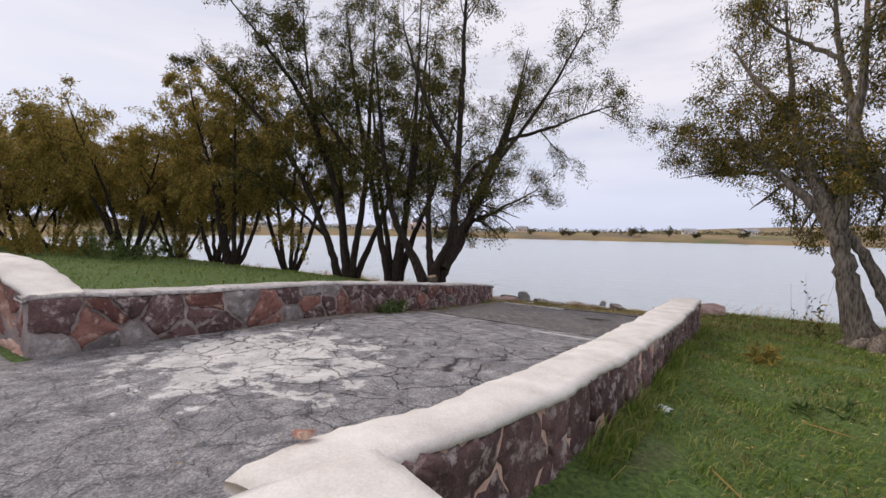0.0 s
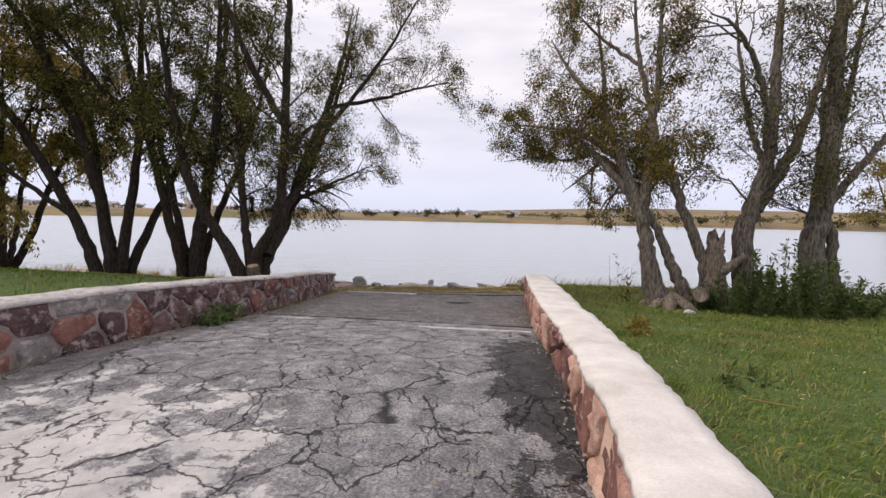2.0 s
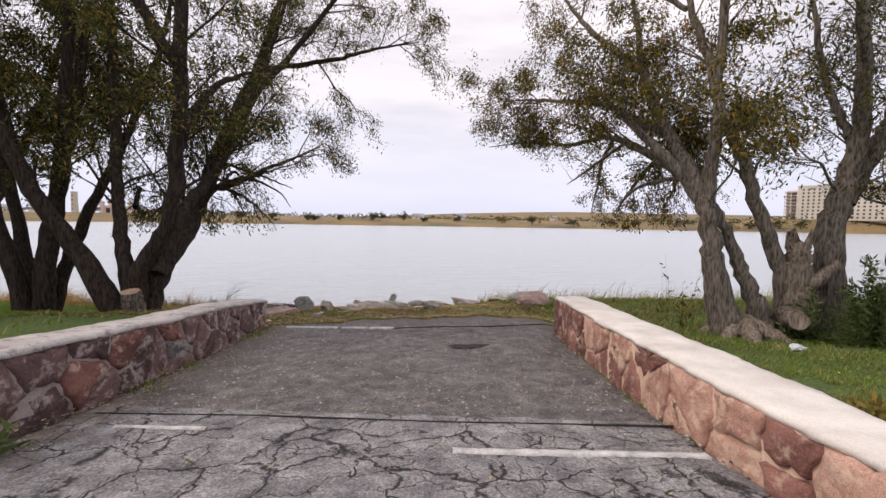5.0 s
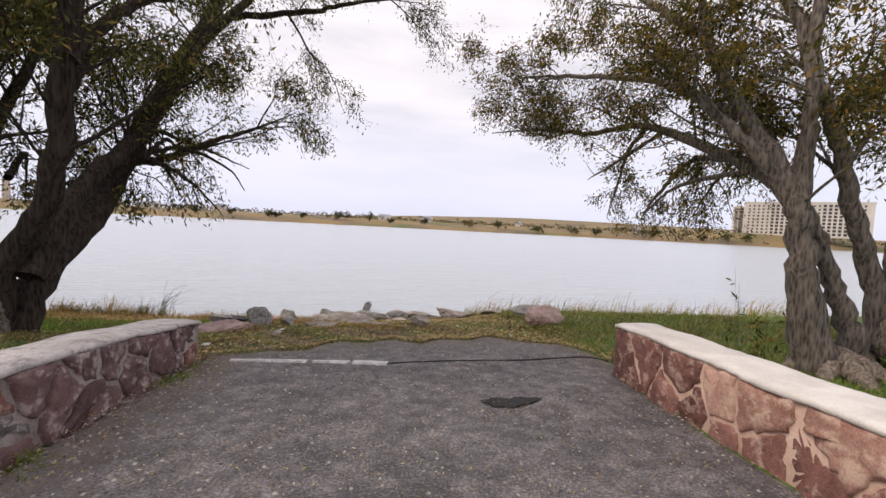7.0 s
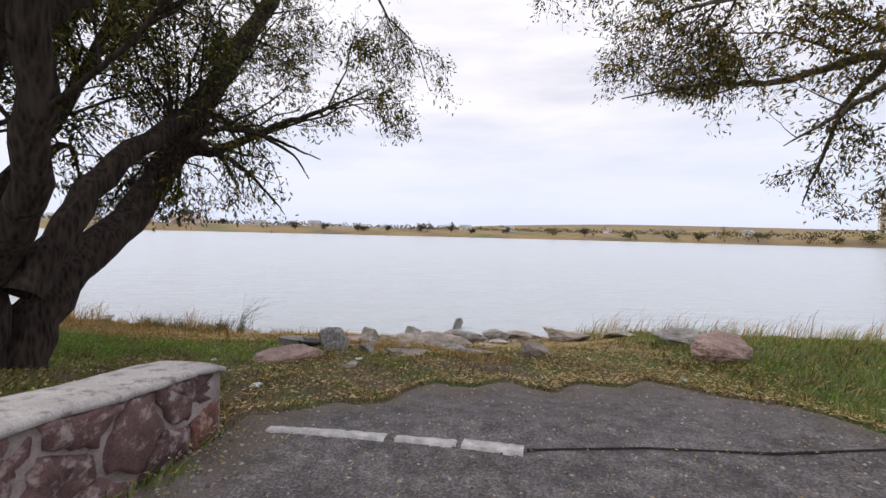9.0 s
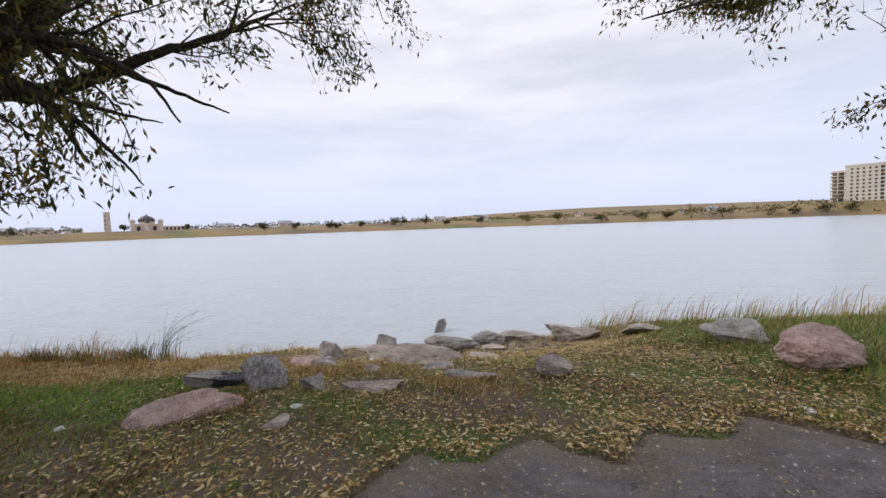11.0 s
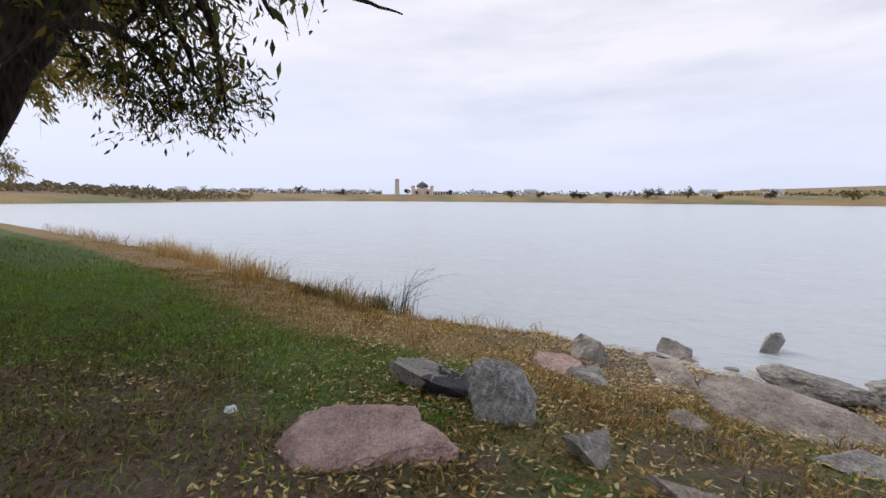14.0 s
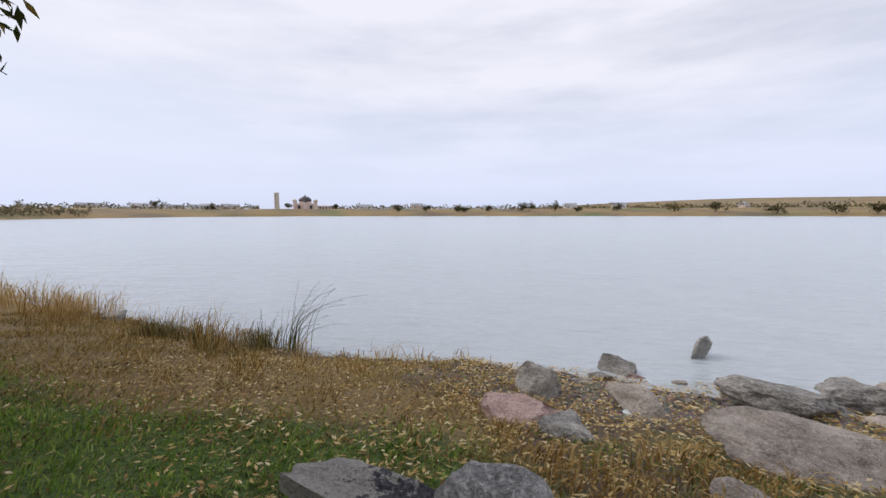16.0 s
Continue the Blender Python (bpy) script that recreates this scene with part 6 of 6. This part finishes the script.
def strip(name, pts, width, mat, label, category, seed, lift=.026, parent=None, kind=""):
    """A worn flat band laid on the ground."""
    rng = np.random.default_rng(seed)
    P = np.array(pts, float)
    L = np.concatenate([[0], np.cumsum(np.linalg.norm(np.diff(P, axis=0), axis=1))])
    u = np.linspace(0, L[-1], int(L[-1] / .05) + 2)
    x, y = np.interp(u, L, P[:, 0]), np.interp(u, L, P[:, 1])
    t = np.stack([np.gradient(x), np.gradient(y)], -1)
    t /= np.linalg.norm(t, axis=1)[:, None]
    V, F = [], []
    for k in range(len(u)):
        for side in (-1, 1):
            o = side * width / 2 * (1 + rng.uniform(-.35, .12))
            px, py = x[k] - t[k, 1] * o, y[k] + t[k, 0] * o
            z = land1(px, py)
            V += [(px, py, z + lift), (px, py, z - .02)]
        if k:
            b, a = 4 * k, 4 * k - 4
            F += [(a, a + 2, b + 2, b), (a + 1, a, b, b + 1), (a + 2, a + 3, b + 3, b + 2)]
    ob = np_mesh(name, np.array(V), np.array(F), mat)
    if parent:
        ob.parent = parent
        return ob
    return tagged(ob, label, category, kind=kind)


def build_markings():
    strip("painted_line", [(-2.37, 7.61), (-1.4, 7.49), (-.52, 7.38)], .085, M_PAINT, "worn white painted parking line on asphalt", "painted line", 1, .030)
    strip("painted_line", [(-5.1, 12.98), (-4.6, 12.95), (-4.08, 12.9)], .13, M_PAINT, "worn white painted line near the ramp end", "painted line", 2)
    strip("painted_line", [(-4.0, 12.89), (-3.5, 12.81)], .12, M_PAINT, "worn white painted line near the ramp end", "painted line", 3)
    strip("painted_line", [(-3.45, 12.84), (-2.98, 12.73)], .14, M_PAINT, "worn white painted line near the ramp end", "painted line", 4)
    strip("painted_line", [(-5.2, 8.3), (-4.4, 8.2)], .05, M_PAINT, "faded white line remnant on asphalt", "painted line", 5, .030)
    strip("asphalt_seam", [(-2.95, 12.75), (-2.0, 12.85), (-1.0, 12.82), (0, 12.95), (.5, 12.9)], .012, M_TAR, "dark open joint across the ramp", "crack", 6, .022)
    strip("asphalt_seam", [(-5.6, 8.66), (-4.0, 8.48), (-2.4, 8.2), (-.4, 7.95)], .012, M_TAR, "dark joint between two layers of asphalt", "crack", 7, .028)
    # a dark wet hollow
    rng = np.random.default_rng(3)
    a = np.linspace(0, 6.283, 40, endpoint=False)
    r = .88 + .20 * np.sin(2 * a + 1) + .16 * np.sin(3 * a + .4) + .10 * np.sin(7 * a) + .14 * rng.uniform(-1, 1, 40)
    x, y = -1.72 + .30 * r * np.cos(a), 11.2 + .17 * r * np.sin(a)
    V = np.vstack([np.stack([x, y, land(x, y) + .022], -1), [[-1.72, 11.2, land1(-1.72, 11.2) + .021]]])
    ob = np_mesh("pothole_puddle", V, np.array([(k, (k + 1) % 40, 40) for k in range(40)]), M_TAR)
    tagged(ob, "dark wet patch in a shallow asphalt pothole", "puddle")
    # a red stone chip on the coping, and litter
    rock((-1.33, .93), (.12, .07, .05), (0, 0, 30), M_STONE_PINK, "loose red stone chip on the wall coping", 90, 4, .3, "stone", "loose stones").location.z = .995
    for k, (px, py, s) in enumerate(((0.02, 4.05, .11), (3.93, 10.95, .24), (-.15, 15.55, .1), (-1.05, 17.0, .07), (-7.6, 16.4, .085), (-5.15, 16.55, .09), (-6.0, 14.6, .1), (-4.9, 20.6, .09), (-3.1, 22.6, .1))):
        bm = bmesh.new()
        bmesh.ops.create_icosphere(bm, subdivisions=2, radius=.5)
        o = Vector((k * 7.1, 3, 1))
        for v in bm.verts:
            v.co = Vector((v.co.x * 1.5, v.co.y, v.co.z * .55)) * s * (1 + .7 * noise.noise(v.co * 4 + o))
        me = bpy.data.meshes.new("litter_scrap")
        bm.to_mesh(me)
        bm.free()
        me.materials.append(M_PLASTIC)
        ob = new("litter_scrap", me)
        ob.matrix_world = pose(px, py, land1(px, py) + s * .2, 0, 0, k * 40)
        tagged(ob, "crumpled pale plastic scrap on the ground", "litter", "scraps of litter")
    # dead stick on the lawn
    for k, pts in enumerate(([(.35, 3.1, .008), (.75, 2.6, .008), (1.1, 2.3, .006)], [(1.25, 5.0, .008), (1.6, 4.85, .006)], [(-6.7, 17.2, .009), (-6.35, 17.25, .008), (-6.0, 17.3, .005)])):
        w = Wood(90 + k)
        w.tube(np.array([(x, y, land1(x, y) + .03 + r, r) for x, y, r in pts]), 5)
        tagged(np_mesh("fallen_stick", np.concatenate(w.V), np.concatenate(w.F), M_BARK_PALE if k == 2 else M_STRAW), "thin dry fallen stick on grass", "stick", "fallen sticks")
    # floating sticks
    for k, (x, y, l) in enumerate(((6.5, 36, 1.2), (-13.0, 23.2, .9), (-15.5, 23.8, 1.1), (-9.6, 27.5, .5), (-12.6, 24.6, .6))):
        w = Wood(95 + k)
        w.tube(np.array([(x - l / 2, y, WATER - .01, .02), (x, y + .05, WATER + .01, .03), (x + l / 2, y + .02, WATER + .05, .02)]), 6)
        tagged(np_mesh("floating_stick", np.concatenate(w.V), np.concatenate(w.F), M_BARK), "dark stick floating on the river", "stick", "floating sticks")


# ---- far bank ----
def bush(name, x, y, w, h, seed, mat, label, group="bushes on the far bank", n=420, size=.9):
    rng = np.random.default_rng(seed)
    z = land1(x, y)
    c = rng.normal(size=(14, 3)) * [w * .26, w * .26, h * .17] + [0, 0, h * .58]
    k = rng.integers(14, size=n)
    p = c[k] + rng.normal(size=(n, 3)) * [w * .10, w * .10, h * .11]
    p[:, 2] = np.clip(p[:, 2], h * .08, None)
    d = rng.normal(size=(n, 3))
    d /= np.linalg.norm(d, axis=1)[:, None]
    e = np.cross(d, rng.normal(size=(n, 3)))
    e /= np.linalg.norm(e, axis=1)[:, None]
    s = size * rng.uniform(.35, .8, (n, 1))
    V = np.stack([p - d * s, p + e * s * .5, p + d * s, p - e * s * .5], 1).reshape(-1, 3)
    b = np.arange(n) * 4
    ob = empty(name, (x, y, z), label, "bush", group)
    np_part("crown", V, np.stack([b, b + 1, b + 2, b + 3], -1), mat, ob)
    wd = Wood(seed)
    for s in range(4):
        a = rng.uniform(0, 6.28)
        wd.tube(np.array([(0, 0, -.3, .14), (math.cos(a) * w * .1, math.sin(a) * w * .1, h * .3, .1), (math.cos(a) * w * .25, math.sin(a) * w * .25, h * .7, .04)]), 5)
    np_part("stalk", np.concatenate(wd.V), np.concatenate(wd.F), M_BARK, ob)
    return ob


def box(x0, x1, y0, y1, z0, z1):
    bm = bmesh.new()
    bmesh.ops.create_cube(bm, size=1, matrix=Matrix.Translation(((x0 + x1) / 2, (y0 + y1) / 2, (z0 + z1) / 2)) @ Matrix.Diagonal((x1 - x0, y1 - y0, z1 - z0, 1)))
    return bm


def at_bearing(deg, dist, x=-5.7, y=15.9):
    return x + math.sin(radians(deg)) * dist, y + math.cos(radians(deg)) * dist


def dome_mesh(r, h, z):
    """An onion dome's outline, turned."""
    prof = [(1.0, 0), (1.06, .18), (1.03, .36), (.88, .56), (.62, .74), (.32, .88), (.12, .97), (.05, 1.1), (.0, 1.25)]
    bm = bmesh.new()
    rings = []
    for pr, ph in prof[:-1]:
        rings.append([bm.verts.new((r * pr * math.cos(a), r * pr * math.sin(a), z + h * ph)) for a in np.arange(20) * 2 * math.pi / 20])
    tip = bm.verts.new((0, 0, z + h * prof[-1][1]))
    for a, b in zip(rings, rings[1:]):
        for k in range(20):
            bm.faces.new((a[k], a[(k + 1) % 20], b[(k + 1) % 20], b[k]))
    for k in range(20):
        bm.faces.new((rings[-1][k], rings[-1][(k + 1) % 20], tip))
    return bm


def drum(r, z0, z1, r2=None, seg=20):
    bm = bmesh.new()
    bmesh.ops.create_cone(bm, cap_ends=True, segments=seg, radius1=r, radius2=r2 or r, depth=z1 - z0, matrix=Matrix.Translation((0, 0, (z0 + z1) / 2)))
    return bm


def shifted(bm, x, y):
    bmesh.ops.translate(bm, vec=(x, y, 0), verts=bm.verts)
    return bm


def build_domed_hall():
    """An unfinished domed brick hall with corner turrets and a bare round tower."""
    x, y = at_bearing(-33.9, 610)
    z = land1(x, y) - .5
    ob = empty("domed_hall", (x, y, z), "unfinished pale brick hall with dark onion dome", "building")
    ob.rotation_euler = (0, 0, radians(34))
    part("wall", box(-13, 13, 0, 22, 0, 9.5), M_BRICKPINK, ob)
    part("wing", box(13, 40, 4, 20, 0, 6.5), M_BRICKPINK, ob)
    part("drum", shifted(drum(8.2, 9.5, 12.5), 0, 11), M_BRICKPINK, ob)
    part("dome", shifted(dome_mesh(8.4, 8.2, 12.3), 0, 11), M_DOME, ob, "dark metal onion dome")
    for k, (tx, ty) in enumerate(((-14, 0), (14, 0), (-14, 22), (14, 22), (0, -3))):
        t = part("turret", shifted(drum(2.4, 0, 12.5 if k < 4 else 11), tx, ty), M_BRICKPINK, ob)
        part("turret_dome", shifted(dome_mesh(2.9, 3.2, 12.3 if k < 4 else 10.8), tx, ty), M_DOME if k == 4 else M_CONCRETE, t, "pale onion cap")
    for k in range(3):
        part("window", box(-10 + 8 * k, -6.5 + 8 * k, -.25, .4, 1.0, 6.6), M_VOID, ob)
    for k in range(6):
        part("window", box(15 + 4.2 * k, 17.2 + 4.2 * k, 3.75, 4.4, 1.5, 5), M_VOID, ob)
    tx, ty = at_bearing(-37.4, 610)
    tz = land1(tx, ty) - .5
    tower = empty("round_tower", (tx, ty, tz), "bare round concrete tower beside the domed hall", "tower")
    part("shaft", drum(3.4, 0, 23.5, 3.0), M_CONCRETE, tower)
    part("rim", drum(3.3, 23.5, 24.1), M_CONCRETE, tower)
    for k in range(4):
        part("window", box(-.5, .5, -3.6, -3.0, 4 + 5 * k, 5.4 + 5 * k), M_VOID, tower)


def build_flats():
    """A long nine-storey block still under construction."""
    x0, y0 = at_bearing(45.6, 455, -3.6, 12.4)
    x1, y1 = at_bearing(57.0, 455, -3.6, 12.4)
    z = land1(x0, y0) - 1
    ob = empty("apartment_block", (x0, y0, z), "long unfinished nine-storey concrete apartment block", "building")
    ob.rotation_euler = (0, 0, math.atan2(y1 - y0, x1 - x0))
    length = math.hypot(x1 - x0, y1 - y0)
    part("wall", box(9, length, 0, 14, 0, 27.5), M_CONCRETE, ob)
    part("parapet", box(8.6, length + .4, -.4, 14.4, 27.5, 29), M_CONCRETE, ob)
    for f in range(9):
        part("floor_slab", box(0, 9, .5, 14, 2.9 * f + .6, 2.9 * f + 1.0), M_CONCRETE, ob)
    for k in range(3):
        part("column", box(.3 + 4 * k, .8 + 4 * k, .6, 1.1, 0, 25), M_WHITEWALL, ob)
    part("back_wall", box(.2, 9, 12, 13.6, 0, 26), M_BRICKPINK, ob)
    win = bpy.data.meshes.new("window")
    bm = box(-.65, .65, -.06, .3, 0, 1.45)
    bm.to_mesh(win)
    bm.free()
    win.materials.append(M_VOID)
    loggia = bpy.data.meshes.new("loggia")
    bm = box(-1.0, 1.0, -.08, .3, -.1, 1.9)
    bm.to_mesh(loggia)
    bm.free()
    loggia.materials.append(M_VOID)
    n = int((length - 12) / 3.3)
    for c in range(n):
        dark = (c // 5) % 2 == 1
        for f in range(9):
            w = new("loggia" if dark else "window", loggia if dark else win)
            w.parent = ob
            w.location = (12.5 + 3.3 * c, 0, 2.9 * f + 1.6)


def house(x, y, w, d, h, turn, seed):
    z = land1(x, y) - .3
    ob = empty("house", (x, y, z), "small pale village house with a grey pitched roof", "house", "village houses on the far bank")
    ob.rotation_euler = (0, 0, radians(turn))
    part("wall", box(-w / 2, w / 2, -d / 2, d / 2, 0, h), M_WHITEWALL if seed % 3 else M_BRICKPINK, ob)
    bm = bmesh.new()
    v = [bm.verts.new(c) for c in ((-w / 2 - .4, -d / 2 - .4, h), (w / 2 + .4, -d / 2 - .4, h), (w / 2 + .4, d / 2 + .4, h), (-w / 2 - .4, d / 2 + .4, h), (-w / 2 - .4, 0, h + d * .38), (w / 2 + .4, 0, h + d * .38))]
    for f in ((0, 1, 5, 4), (2, 3, 4, 5), (1, 2, 5), (3, 0, 4), (3, 2, 1, 0)):
        bm.faces.new([v[k] for k in f])
    part("roof", bm, M_ROOF, ob)
    for k in range(2):
        part("window", box(-w / 4 - .6 + k * w / 2, -w / 4 + .6 + k * w / 2, -d / 2 - .05, -d / 2 + .2, 1, 2.4), M_VOID, ob)


def build_far_bank():
    rng = np.random.default_rng(9)
    build_domed_hall()
    build_flats()
    for k in range(22):
        b = rng.uniform(-64, -40)
        x, y = at_bearing(b, rng.uniform(470, 640))
        house(x, y, rng.uniform(8, 15), rng.uniform(6, 9), rng.uniform(2.6, 4.2), rng.uniform(0, 90), k)
    for k, b in enumerate((-26, -22, -19, 2, 8, 21, 33, 36)):
        x, y = at_bearing(b, rng.uniform(430, 520))
        house(x, y, rng.uniform(9, 16), rng.uniform(6, 9), rng.uniform(2.6, 4), rng.uniform(0, 90), 40 + k)
    spots = [(-21.5, 5, 5.5), (-17.6, 5.5, 5.5), (-13.2, 5.5, 4.2), (-12.4, 4, 3.6), (-9.0, 5.5, 4.6), (-4.4, 7, 6), (-3.4, 7, 6), (0, 6, 6.2), (3.0, 3.5, 3), (7.8, 5.5, 5), (14.2, 6, 5.5), (18.4, 8, 6), (24.0, 6, 5), (29.5, 6.5, 5.5), (33, 6, 5),
             (36.4, 9, 8.5), (41, 12, 6.5), (48, 11, 6), (52, 6, 5), (58, 8, 6), (63, 8, 6), (-30, 5, 4), (-36, 4, 4), (-45, 6, 5.5), (-50.5, 6, 6)]
    for k, (b, w, h) in enumerate(spots):
        dist = 342 if b > -30 else 400
        x, y = at_bearing(b, dist)
        y = max(y, float(np.interp(x, FAR_X, FAR_Y)) + 7) if b > -30 else y
        bush("bush", x, y, w * 1.3, h * 1.15, 400 + k, M_BUSH_TAN if k in (10, 15) else M_BUSH, "rounded dark bush on the far grassy bank")
    # low woods behind the bank and the thicket on the western shore
    for name, m, label, bear, dist, hh, sz in (("far_woods", 9000, "distant low trees behind the far bank", (-62, 66), (400, 700), (1.8, 5.6), 1.2), ("west_woods", 7000, "grey-brown thicket on the western bank", (-88, -56), (215, 300), (.8, 3.4), .8)):
        b, d = np.radians(rng.uniform(*bear, m)), rng.uniform(*dist, m)
        clump = np.clip(.55 + .35 * np.sin(b * 90) * np.sin(b * 37) + .25 * np.sin(b * 210) + .2 * np.sin(b * 333), 0.05, 1.3)
        x, y = -5.7 + np.sin(b) * d, 15.9 + np.cos(b) * d
        z = land(x, y)
        ok = (z > -1.0) & ((b < radians(-39.5)) | (b > radians(-30.3)))
        p = np.stack([x, y, z + rng.uniform(0, 1, m) * (hh[0] + clump * (hh[1] - hh[0]))], -1)[ok]
        q = len(p)
        dd = rng.normal(size=(q, 3))
        dd /= np.linalg.norm(dd, axis=1)[:, None]
        e = np.cross(dd, rng.normal(size=(q, 3)))
        e /= np.linalg.norm(e, axis=1)[:, None]
        s = sz * rng.uniform(.5, 1.2, (q, 1))
        V = np.stack([p - dd * s, p + e * s * .6, p + dd * s, p - e * s * .6], 1).reshape(-1, 3)
        i = np.arange(q) * 4
        tagged(np_mesh(name, V, np.stack([i, i + 1, i + 2, i + 3], -1), M_WOODS if name == "far_woods" else M_BUSH_GREY), label, "woods", kind="stuff")


build_stump()
build_reeds()
build_markings()
build_far_bank()
